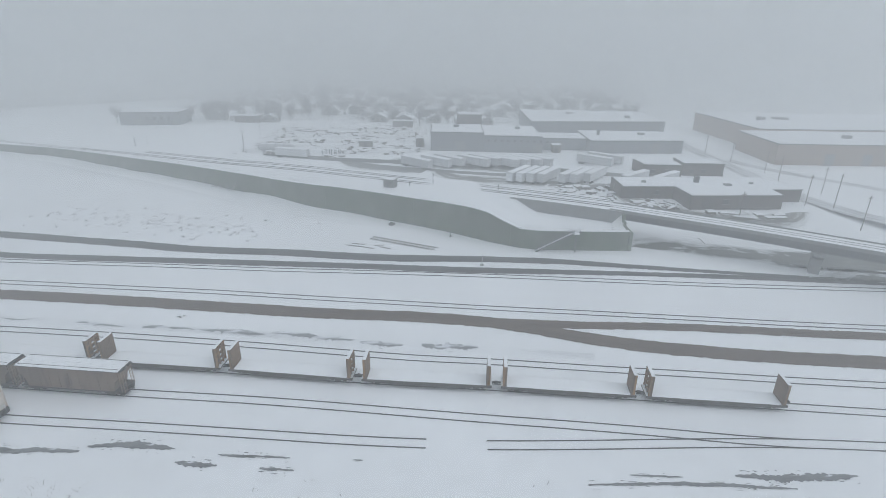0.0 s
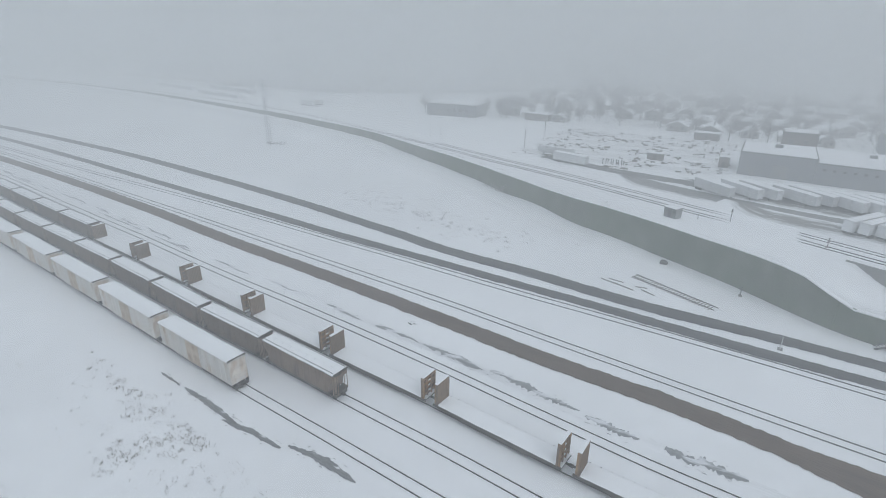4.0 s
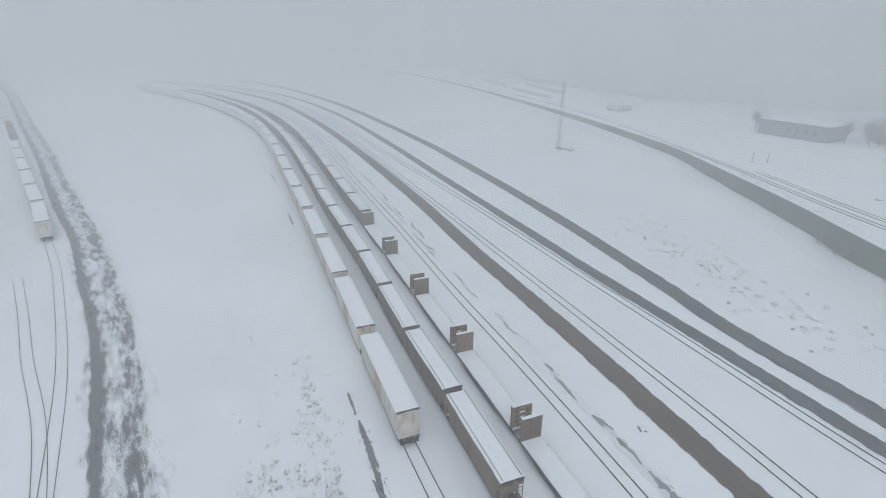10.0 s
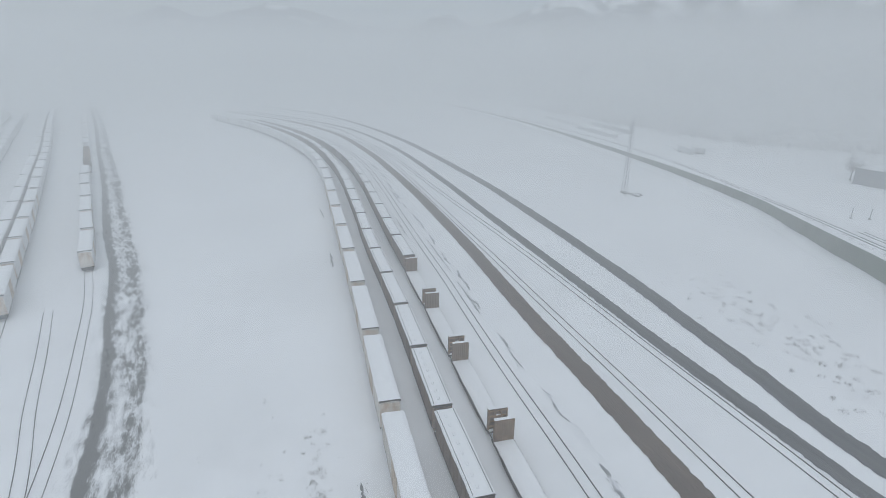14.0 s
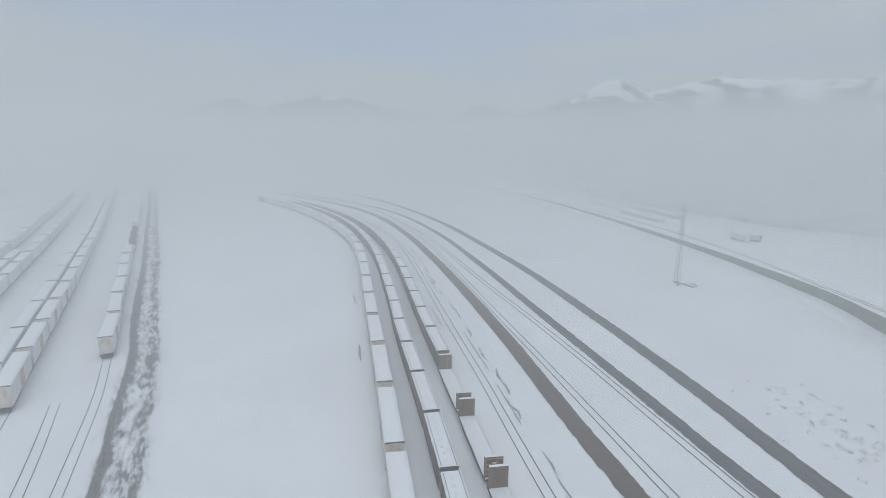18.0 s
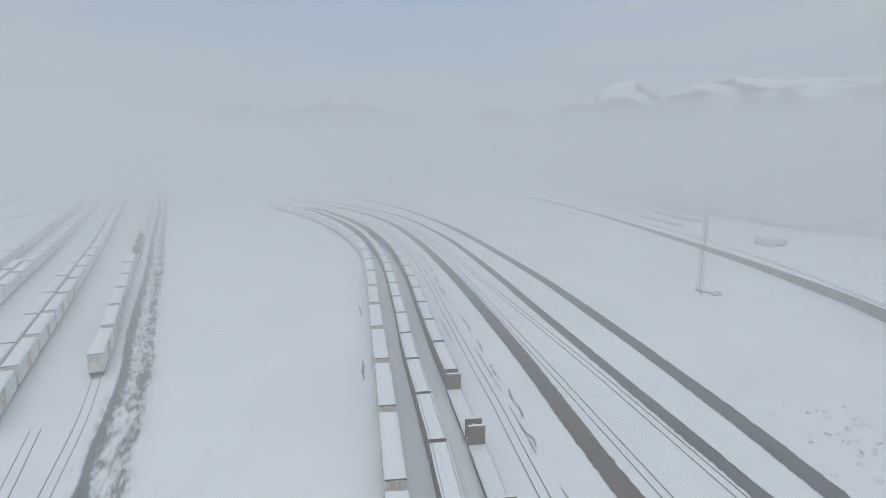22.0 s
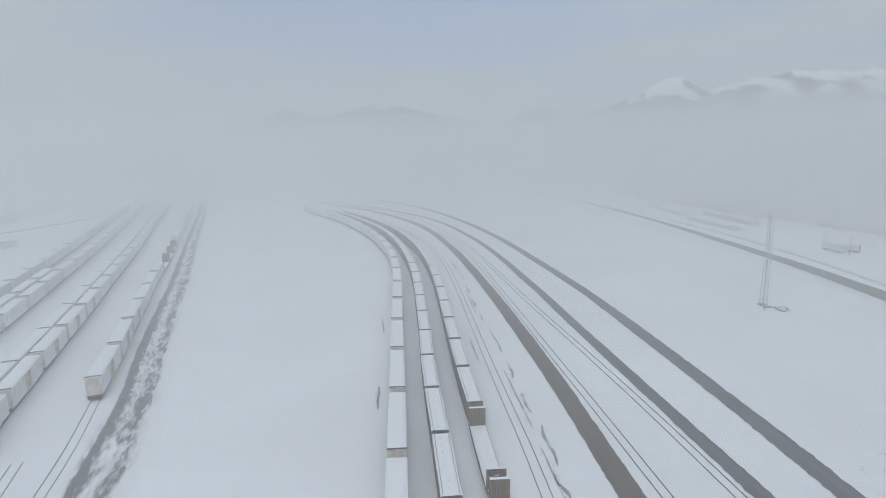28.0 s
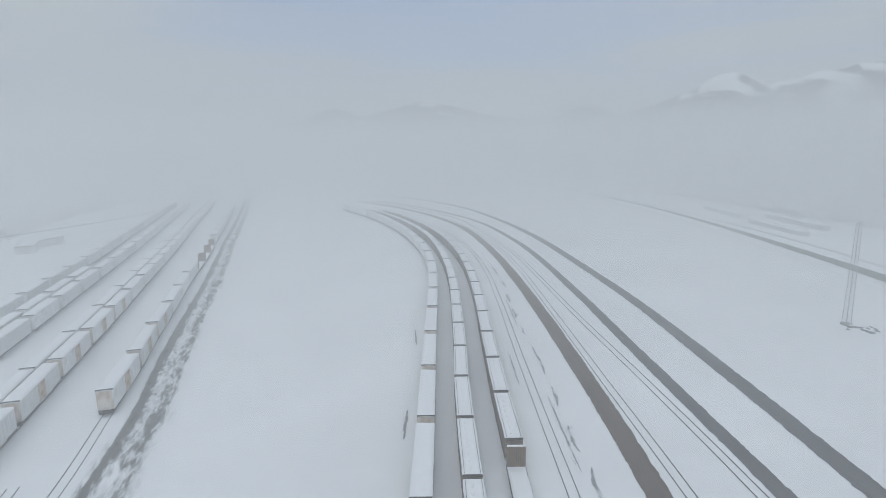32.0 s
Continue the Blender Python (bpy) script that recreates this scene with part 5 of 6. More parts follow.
def behind_hedge(r):
    s, o = hedge.length * r.random(), -(2 + 130 * r.random() ** 1.3)
    return (*hedge.off(s, o), Z)


def behind_far_hedge(r):
    s, o = far_hedge.length * r.random(), 2 + 90 * r.random() ** 1.3
    return (*far_hedge.off(s, o), 0.0)


def between_houses(r):
    return r.uniform(-140, 118), 292 + 170 * r.random(), Z


scrub("wide belt of leafless scrub behind the hedgerow", behind_hedge, 9000, 61)
scrub("belt of leafless scrub beyond the yard", behind_far_hedge, 1800, 62)
scrub("garden scrub and brush between the houses", between_houses, 3600, 63)


# ---- far mountains above the fog ----
def mountains():
    bm = bmesh.new()
    n, m = 220, 36
    rows = []
    ctrl = ((118, 5.6), (128, 6.2), (134, 6.3), (136.3, 6.6), (138.2, 6.7), (139.3, 6.3), (141.2, 6.25), (142.8, 5.7), (145.4, 5.9), (147.3, 6.9), (148.6, 6.6), (150.5, 5.6), (154.4, 4.0), (157.5, 3.3), (159.7, 4.6), (161.4, 4.2), (164, 2.9), (170, 3.5), (174.1, 4.6), (177.3, 5.1), (180, 4.4), (183, 3.4), (186.3, 4.5), (189.2, 3.3), (195, 2.2), (225, 2.4))
    for i in range(n + 1):
        az = 118 + (225 - 118) * i / n
        peak = math.tan(radians(float(np.interp(az, [c[0] for c in ctrl], [c[1] for c in ctrl])))) * 4150
        row = []
        for j in range(m + 1):
            v = j / m
            dist = 4150 - 550 * (1 - v)
            u = radians(az)
            rough = noise.fractal((math.cos(u) * dist * 0.009, math.sin(u) * dist * 0.009, 3.1), 0.8, 2.2, 6)
            z = (peak + 46) * v ** 1.15 * (1 + 0.015 * rough) + 40 * rough * v * (1.1 - v * 0.8)
            row.append(bm.verts.new((-40 + math.cos(u) * dist, 50 + math.sin(u) * dist, z - 5)))
        rows.append(row)
    for a, b in zip(rows, rows[1:]):
        for j in range(m):
            bm.faces.new((a[j], b[j], b[j + 1], a[j + 1]))
    return tagged(part("backdrop_mountains", bm, ROCK), "distant snowy mountain ridge above the fog", "mountains", kind="structure")


mountains()

# ---- fog ----
def fog_bank(label, x0, x1, y0, y1, top, thick, soot):
    fog = part("fog", boxes((x0, x1, y0, y1, -3, top)), None)
    fog.data.materials.append(fog_material("fog", thick, soot))
    fog.display_type = "WIRE"
    return tagged(fog, label, "fog", kind="structure")


fog_bank("low bank of pale winter fog over the plain", -3500, 3500, -3500, 3500, FOG_TOP, FOG, FOG_SOOT)
# it thickens over the town
for y0, extra in ((252, 0.0012), (285, 0.0020), (330, 0.0026)):
    fog_bank("thicker grey fog that hangs over the town", -3300 - y0, 3300 + y0, y0, 3000 + y0, 70.0 + 0.02 * y0, extra, extra * 0.05)


# ---- patches where the snow has gone ----
def patch(name, label, pts, half, material, z=0.03, seed=0, step=0.22, crumbs=1.3, jag=0.32, wave=0.5):
    """A ragged tongue along a short line, thin at both ends."""
    ln = Line(*pts, step=1.5)
    r = random.Random(seed)
    n = max(6, int(ln.length / step))
    bm = bmesh.new()
    uv = bm.loops.layers.uv.new("run")
    rows = []
    for i in range(n + 1):
        s = ln.length * i / n
        w = half * (math.sin(math.pi * min(max(i / n, 0.02), 0.98)) ** 0.4)
        e = []
        for q in (0, 7):
            e.append(max(0.03, w * (1.1 - wave + wave * noise.noise((s * 0.35, seed * 3.1, q)) + wave * noise.noise((s * 1.6, seed * 1.7, q + 3)) + r.uniform(-jag, jag))))
        rows.append(((bm.verts.new((*ln.off(s, e[0]), z)), (s, e[0])), (bm.verts.new((*ln.off(s, -e[1]), z)), (s, -e[1]))))
    for (a, b), (c, d) in zip(rows, rows[1:]):
        f = bm.faces.new((a[0], b[0], d[0], c[0]))
        for lp, q in zip(f.loops, (a, b, d, c)):
            lp[uv].uv = q[1]
    # crumbs along both edges
    for _ in range(int(ln.length * crumbs)):
        s, o = r.uniform(0, ln.length), r.choice((-1, 1)) * (half * r.uniform(0.6, 1.2) + abs(r.gauss(0, 0.22)))
        g, h = r.uniform(0.08, 0.5), r.uniform(0.02, 0.08)
        vs = [(s - g, o), (s - g * 0.3, o - h), (s + g * r.uniform(0.4, 1), o - h * 0.4), (s + g * 0.3, o + h)]
        f = bm.faces.new([bm.verts.new((*ln.off(a, b), z + 0.002)) for a, b in vs])
        for lp, q in zip(f.loops, vs):
            lp[uv].uv = q
    bmesh.ops.recalc_face_normals(bm, faces=bm.faces[:])
    if bm.faces[0].normal.z < 0:
        bmesh.ops.reverse_faces(bm, faces=bm.faces[:])
    return tagged(part(name, bm, material), label, "ground patch", kind="structure")


GREY_WET = mat("wet_grey_ground", (0.17, 0.175, 0.18), 0.45, spread=0.2, scale=0.5, bump=0.4, bump_scale=3.0, dirt=(0.74, 0.75, 0.78), dirt_at=(0.64, 0.70), dirt_scale=0.9, stretch=(0.5, 1.3, 1), space="UV")
SLUSH_WET = mat("thin_wet_slush", (0.24, 0.25, 0.26), 0.5, spread=0.2, scale=0.5, bump=0.4, bump_scale=3.0, dirt=(0.74, 0.75, 0.78), dirt_at=(0.50, 0.62), dirt_scale=0.9, stretch=(0.3, 1.3, 1), space="UV")
k = 100
near = [((-50, 49.2), (-56, 49.9), (-62, 50.4), 0.7), ((-52, 48.8), (-47, 49.2), (-42, 49.1), 0.7), ((-41.5, 49.9), (-37, 50.3), (-31, 49.7), 0.8), ((-30, 47.6), (-27, 47.3), (-25, 47.2), 0.7), ((-25.5, 48.9), (-23, 48.7), (-21, 48.5), 0.35), ((-20, 46.9), (-18, 46.7), (-16, 46.6), 0.4),
        ((-22.5, 48.8), (-19, 48.6), (-17, 48.5), 0.35), ((17, 45.1), (28, 45.4), (40, 44.9), 0.45), ((34, 46.7), (41, 46.5), (48, 46.9), 0.9), ((22, 46.6), (25, 46.5), (28, 46.4), 0.25), ((-9.6, 48.3), (-8.9, 48.3), (-8.4, 48.3), 0.2), ((60, 43.3), (68, 42.3), (80, 41.3), 0.8)]
for a, b, c, h in near:
    patch("bare_patch", "bare wet patch of grey ground in the snow", (c, b, a) if a[0] < c[0] else (a, b, c), h * 0.8, GREY_WET, seed=k, jag=0.2, wave=0.4, crumbs=1.2)
    k += 1
for x0, x1, h in ((6, -3, 0.9), (-6, -13, 0.7), (-14, -28, 0.75), (-29, -40, 0.7), (-41, -50, 0.5), (-53, -62, 0.35), (-70, -78, 0.3), (-84, -96, 0.3), (-106, -113, 0.55), (-115, -127, 0.5), (-131, -139, 0.45), (-146, -154, 0.5), (-160, -176, 0.5), (-184, -190, 0.35), (-197, -206, 0.7), (-213, -222, 0.7), (-232, -240, 0.6), (-250, -264, 0.8)):
    a, b = TRACK_3.where(x0), TRACK_3.where(x1)
    off = 3.2 + random.uniform(-0.5, 0.7)
    patch("slush_patch", "thin grey slush patch beside the track", [TRACK_3.off(a + (b - a) * i / 3, -off - random.uniform(-0.5, 0.5)) for i in range(4)], h * (1.3 if x0 > -60 else 1.0), SLUSH_WET, seed=k)
    k += 1
for x0, x1, o in ((-104, -120, -2.2), (-126, -150, -2.4), (-155, -171, 2.3), (-190, -215, -2.2)):
    a, b = TRACK_3.where(x0), TRACK_3.where(x1)
    patch("slush_patch", "narrow slush streak along the track", [TRACK_3.off(a + (b - a) * i / 3, o) for i in range(4)], 0.28, SLUSH_WET, seed=k)
    k += 1
for nm, half, pts in (("muddy wet ground beside the bridge pier", 5.9, ((42, 124.5), (52, 121), (60, 117.5), (70, 113.8), (80, 111), (90, 109.5), (104, 107.5), (124, 103))), ("muddy wet ground under the railway bridge", 3.4, ((76, 104.4), (84, 102.8), (92, 101.4), (106, 97.4), (130, 90)))):
    tagged(part("mud_ground", drape(Line(*pts), half, 0.03), BRIDGE_MUD), nm, "ground patch", kind="structure")
for s0, s1 in ((-63, -68),):
    patch("bare_patch", "narrow bare slit in the snow", [(s0, 58.2 if s0 < -100 else 50.3), ((s0 + s1) / 2, 58.2 if s0 < -100 else 50.6), (s1, 58.3 if s0 < -100 else 50.8)], 0.35, GREY_WET, seed=k)
    k += 1
for pts, h in ((((-137, 58.0), (-142, 58.4), (-147, 58.8)), 0.4), (((-179, 61.5), (-184, 61.6), (-190, 61.7)), 0.25)):
    patch("bare_patch", "small bare slit in the snow", pts, h, GREY_WET, seed=k)
    k += 1


r = random.Random(77)
patch("tyre_trail", "curved tyre trail in the snow by the bridge", [(50, 130), (54.8, 129.6), (60.2, 128), (63.5, 123.7), (63.2, 119.2)], 0.35, GREY_WET, z=0.10, seed=k, crumbs=0.4, jag=0.1, wave=0.4)
for q, (nm, mt, pts) in enumerate((("dark churned mud between the track and the trailers", MUD_LANE, ((34, 173), (21, 176), (14, 177.5), (3.4, 180), (-7.6, 182), (-18.8, 185), (-28, 187.5), (-42, 191.5))), ("churned mud beside the trailer lane", MUD_FIELD, ((40, 183), (16, 186), (4, 188.5), (-8, 191.5), (-22, 196))), ("churned snow beside the upper track", MUD_FIELD, ((60, 160), (44, 163), (26, 168), (14, 170), (2, 173), (-8, 177))), ("churned snow round the brick workshop", MUD_FIELD, ((104, 136), (90, 134.5), (72, 135.5), (60, 143), (46, 152))))):
    tagged(part("mud_ground", drape(Line(*pts), 5.9, 0.03 + 0.006 * q), mt), nm, "ground patch", kind="structure")
for q, y0 in enumerate((211, 222, 233, 244, 255, 266)):
    tagged(part("yard_ground", drape(Line((-4, y0), (-30, y0 + 1), (-58, y0 - 1), (-86, y0 + 1)), 5.9, 0.03 + 0.004 * q, 4.0), YARD_DIRT), "trampled snow and dirt of the lumber yard", "ground patch", kind="structure")


# ---- dry weeds that stick out of the snow ----
def weeds(name, label, spots, seed, tall=1.0, material=TWIG):
    r = random.Random(seed)
    bm = bmesh.new()
    for x, y, size, count in spots:
        g = ground_z(x, y) - 0.12 if y > 100 else -0.12
        for _ in range(count):
            a, d = r.uniform(0, 6.28), size * math.sqrt(r.random())
            p = Vector((x + d * math.cos(a), y + d * math.sin(a), g))
            h = r.uniform(0.15, 0.5) * tall
            lean = Vector((r.uniform(-0.5, 0.5), r.uniform(-0.5, 0.5), 1)) * h
            w = Vector((r.uniform(-1, 1), r.uniform(-1, 1), 0)).normalized() * 0.017 * tall ** 0.8
            q = p + lean
            t = p + lean * 0.55 + Vector((r.uniform(-0.25, 0.25), r.uniform(-0.25, 0.25), 0.2))
            vs = [bm.verts.new(v) for v in (p - w, p + w, q + w * 0.4, q - w * 0.4)]
            bm.faces.new(vs)
            m = p + lean * 0.4
            vs = [bm.verts.new(v) for v in (m - w, m + w, t)]
            bm.faces.new(vs)
    return tagged(part(name, bm, material), label, "weeds", kind="stuff")


r = random.Random(5)
spots = []
for _ in range(90):
    u = r.random()
    spots.append((-80 + 30 * u + r.gauss(0, 1.2), 47.2 - 3.5 * u + r.gauss(0, 1.1), r.uniform(0.2, 0.7), r.randint(5, 16)))
patch_line = Line((-50.5, 45.2), (-52.5, 43.6), (-55, 41.8), (-57.4, 39.5), (-57.7, 37.2), (-55, 35.8), step=1.0)
for _ in range(44):
    x, y = patch_line.off(patch_line.length * r.random(), r.gauss(0, 1.1))
    spots.append((x, y, r.uniform(0.3, 0.9), r.randint(8, 24)))
for _ in range(30):
    spots.append((r.uniform(-52, -38), r.uniform(38, 45), r.uniform(0.2, 0.8), r.randint(4, 12)))
for _ in range(35):
    spots.append((r.uniform(-76, -44), r.uniform(36, 46), r.uniform(0.2, 0.7), r.randint(3, 10)))
for _ in range(14):
    spots.append((r.uniform(-20, 20), r.uniform(41, 46), r.uniform(0.1, 0.5), r.randint(2, 6)))
spots += [(-87, 41, 0.5, 10), (-87.8, 40.8, 0.3, 8), (-70, 40, 0.5, 8), (-66, 36, 0.4, 6), (-101, 33, 0.4, 4), (-150, 45, 0.6, 5), (-146, 47, 0.7, 8), (-143, 49, 0.5, 6), (-128, 52, 0.5, 8), (-124, 50, 0.4, 6), (-120, 47, 0.5, 7), (-160, 30, 0.6, 6), (-175, 40, 0.7, 6)]
spots += [(r.uniform(-210, -60), r.uniform(22, 56), r.uniform(0.1, 0.4), r.randint(1, 4)) for _ in range(110)]
spots = [q for q in spots if q[1] < TRACK_B.at(TRACK_B.where(q[0]))[1] - 3]
weeds("dry_weeds", "dry brown weeds poking through the snow", spots, 1)
spots = []
for _ in range(150):
    u = r.random()
    spots.append((-104 + 62 * u + r.gauss(0, 5), 133.5 - 9 * u + r.gauss(0, 5.5) * 0.9, r.uniform(0.35, 1.0), r.randint(9, 28)))
spots = [s for s in spots if s[1] < WALL.at(WALL.where(s[0]))[1] - 4 and s[1] > DITCH_N.at(DITCH_N.where(s[0]))[1] + 3]
for _ in range(40):
    x = r.uniform(-230, -110)
    spots.append((x, r.uniform(140, 190), r.uniform(0.3, 0.9), r.randint(3, 9)))
spots = [s for s in spots if s[1] < WALL.at(WALL.where(s[0]))[1] - 3]
weeds("field_weeds", "tufts of dry grass scattered over the snowy field", spots, 2, 1.2, FROST)
spots = []
for sx in [i * 1.1 for i in range(330)]:
    px, py = ROAD.off(ROAD.where(60 - sx), -3.9 + r.gauss(0, 0.35))
    if noise.noise((sx * 0.05, 2, 0)) > -0.25:
        spots.append((px, py, 0.5, r.randint(2, 7)))
weeds("wall_top_weeds", "tufts of frosted grass along the wall's rim", [(x, WALL.at(WALL.where(x))[1] + 1.5 + abs(r.gauss(0, 1.0)), r.uniform(0.4, 1.1), r.randint(8, 26)) for x in [-20 - 1.7 * q + r.uniform(-0.8, 0.8) for q in range(70)] if noise.noise((x * 0.13, 7, 0)) > 0.0], 4, 1.2, FROST)
weeds("verge_weeds", "dry weeds along the slushy road's verge", spots, 3)


# ---- stones and snowy clods ----
def stone(seed, size):
    rr = random.Random(seed)
    bm = bmesh.new()
    bmesh.ops.create_icosphere(bm, subdivisions=2, radius=size)
    for v in bm.verts:
        v.co *= 1 + 0.28 * noise.noise(v.co * (1.3 / size) + Vector((seed, 0, 0)))
        v.co.z *= 0.6
    return bm


STONE = mat("grey_stone", (0.11, 0.11, 0.105), 0.85, spread=0.25, scale=2.0)
for i, (x, y, sz) in enumerate(((-45.0, 81.4, 0.42), (-44.6, 81.6, 0.34), (-45.2, 81.75, 0.3), (-44.8, 81.1, 0.28), (-45.35, 81.3, 0.28))):
    s = tagged(part("boulder", stone(i + 3, sz), STONE, at=pose(x, y, 0.0)), "grey boulder half covered with snow", "rock", "boulder heap")
    part("snow_cap", stone(i + 3, sz * 0.95), SNOW_CAP, s, at=pose(0.05, 0.05, sz * 0.16))
tagged(part("boulder", stone(9, 0.9), STONE, at=pose(-13, 130.6, 0.2)), "dark boulder at the foot of the wall", "rock")
for i in range(30):
    along, across = r.uniform(0.6, 7.5), -1.6 + r.uniform(-2.4, 2.4)
    x, y = -181.5 + along * 0.62 - across * 0.78, 173.6 + along * 0.78 + across * 0.62
    sz = r.uniform(0.4, 0.85)
    s = tagged(part("rubble_block", stone(20 + i, sz), STONE, at=pose(x, y, 0.0)), "snow-capped rubble block at the mast's foot", "rock", "rubble heap")
    part("snow_cap", stone(20 + i, sz * 0.74), SNOW_CAP, s, at=pose(0.02, 0.1, sz * 0.24))


# ---- lighting mast ----
def light_mast(x, y, h=27.0):
    t = empty("lighting_mast", pose(x, y, 0))
    part("footing", boxes((-1.0, 1.0, -1.0, 1.0, -0.2, 0.5), bevel=0.05), CONCRETE_L, t)
    bm = bmesh.new()
    for sx, sy in ((-1, -1), (1, -1), (1, 1), (-1, 1)):
        rod(bm, (sx * 0.7, sy * 0.7, 0.4), (sx * 0.42, sy * 0.42, h), 0.075, 0.055, 5)
    part("leg", bm, GALV, t)
    bm = bmesh.new()
    n = 22
    for i in range(n):
        z0, z1 = 0.6 + (h - 0.8) * i / n, 0.6 + (h - 0.8) * (i + 1) / n
        w0, w1 = 0.7 - 0.28 * i / n, 0.7 - 0.28 * (i + 1) / n
        q = ((-1, -1), (1, -1), (1, 1), (-1, 1))
        for j in range(4):
            a, b = q[j], q[(j + 1) % 4]
            rod(bm, (a[0] * w0, a[1] * w0, z0), (b[0] * w1, b[1] * w1, z1), 0.028, 0.028, 3)
            rod(bm, (a[0] * w1, a[1] * w1, z1), (b[0] * w1, b[1] * w1, z1), 0.028, 0.028, 3)
    part("lattice", bm, GALV, t)
    part("platform", boxes((-0.5, 0.5, -0.5, 0.5, h - 0.06, h), bevel=0.02), GALV, t)
    return tagged(t, "slender steel lattice lighting mast in the fog", "mast")


light_mast(-181.6, 174.2)


# ---- small things between the tracks and the wall ----
def signal_post(x, y, h, label, arm=False, z=0.0):
    t = empty("marker_post", pose(x, y, z))
    part("base", boxes((-0.35, 0.35, -0.35, 0.35, -0.1, 0.18), bevel=0.04), CONCRETE_L, t)
    part("post", rod(bmesh.new(), (0, 0, 0.1), (0, 0, h), 0.09, 0.07, 8), TRAILER if not arm else STEEL, t)
    if arm:
        part("cross_arm", boxes((-0.3, 0.3, -0.04, 0.04, h - 0.5, h - 0.4)), STEEL, t)
        part("lamp_box", boxes((-0.13, 0.13, -0.14, 0.08, h - 0.2, h + 0.2), bevel=0.03), STEEL, t)
    return tagged(t, label, "post")


signal_post(8.9, 105.2, 2.3, "white marker post in a concrete foot")
signal_post(2.2, 122.2, 1.7, "dark stub post at the wall's foot", True)
signal_post(-2.6, 144.2, 3.0, "signal post with a cross arm beside the track", True, 7.1)
signal_post(15, 138.2, 1.8, "short dark marker post by the track", True, 7.1)
signal_post(-9, 142.6, 1.2, "small relay box post on the terrace", True, 7.0)
signal_post(-118, 203, 2.8, "thin signal post beside the upper track", True, 5.2)
signal_post(-116, 208, 2.8, "thin signal post beside the upper track", True, 5.0)


def cabin(x, y, z):
    t = empty("relay_cabin", pose(x, y, z, 0, 0, -25))
    part("wall_shell", boxes((-1.5, 1.5, -1.2, 1.2, -0.2, 2.3), bevel=0.03), CONCRETE_L, t)
    part("roof", boxes((-1.65, 1.65, -1.35, 1.35, 2.304, 2.4)), SILL, t)
    part("snow_cap", snow_lid(-1.6, 1.6, -1.3, 1.3, 2.404, 0.15, 4, 6), SNOW_CAP, t)
    d = part("door", boxes((-0.45, 0.45, -1.26, -1.205, 0, 2.0), bevel=0.01), STEEL, t)
    part("door_handle", boxes((0.3, 0.38, -1.3, -1.262, 0.95, 1.1)), DARK, d)
    part("vent", boxes((0.8, 1.2, -1.24, -1.205, 1.5, 1.8)), DARK, t)
    return tagged(t, "small grey relay cabin with a snowy flat roof", "cabin")


cabin(-14.2, 141.6, 7.0)


def track_panel(x, y, a, n):
    """Loose track left lying on the snow."""
    t = empty("loose_track_panel", pose(x, y, 0.0, 0, 0, a))
    me = mesh_of(boxes((-0.09, 0.09, -1.2, 1.2, -0.1, 0.05), bevel=0.02), WOOD, "sleeper")
    for i in range(n):
        shared("sleeper", me, None, t, at=pose(0.62 * (i - n / 2), 0, 0))
    for y0 in (-0.72, 0.72):
        part("rail", boxes((-0.32 * n, 0.32 * n, y0 - 0.035, y0 + 0.035, 0.05, 0.17)), RAIL, t)
    return tagged(t, "loose track panel lying on the snow", "track panel")


track_panel(-9, 117.4, -23.5, 27)
for x, y, a, ln in ((-20, 115.3, -16, 5), (-17.5, 114.6, -20, 4), (-14.5, 116, 10, 2.2), (-13, 114.4, -26, 3), (-19.5, 116.6, -8, 3)):
    tagged(part("timber_beam", boxes((-ln / 2, ln / 2, -0.1, 0.1, -0.08, 0.12), bevel=0.03), WOOD, at=pose(x, y, 0, 0, 0, a)), "weathered timber beam half sunk in the snow", "timber", "loose timbers")


def fence(pts, label, z, gap=3.0, h=1.1):
    t = empty("fence")
    ln = Line(*pts, step=2.0)
    me = mesh_of(rod(bmesh.new(), (0, 0, -0.3), (0, 0, h), 0.03, 0.03, 5), STEEL, "post")
    n = max(2, int(ln.length / gap))
    for i in range(n + 1):
        x, y = ln.off(ln.length * i / n, 0)
        shared("post", me, None, t, at=pose(x, y, z))
    for hz in (0.55, 1.05):
        part("wire", profile(ln, ((-0.015, z + hz), (0, z + hz + 0.02), (0.015, z + hz))), STEEL, t)
    return tagged(t, label, "fence")


fence([(42.5, 115.2), (30, 115.2), (19.5, 115.8)], "thin post-and-wire fence along the terrace edge", 4.45)


# ---- lumber yard clutter ----
def stack(kind_, w, d, h, label):
    t = empty("timber_stack")
    n = max(2, int(h / 0.25))
    for i in range(n):
        part("layer", boxes((-w / 2 + 0.1 * (i % 2), w / 2 - 0.12 * (i % 3), -d / 2, d / 2, i * h / n + 0.03, (i + 1) * h / n - 0.03), bevel=0.02), WOOD, t)
    part("snow_cap", snow_lid(-w / 2 - 0.1, w / 2 + 0.1, -d / 2 - 0.1, d / 2 + 0.1, h - 0.12, 0.3, 3, 5), SNOW_CAP, t)
    return tagged(t, label, "timber stack", "lumber stacks")


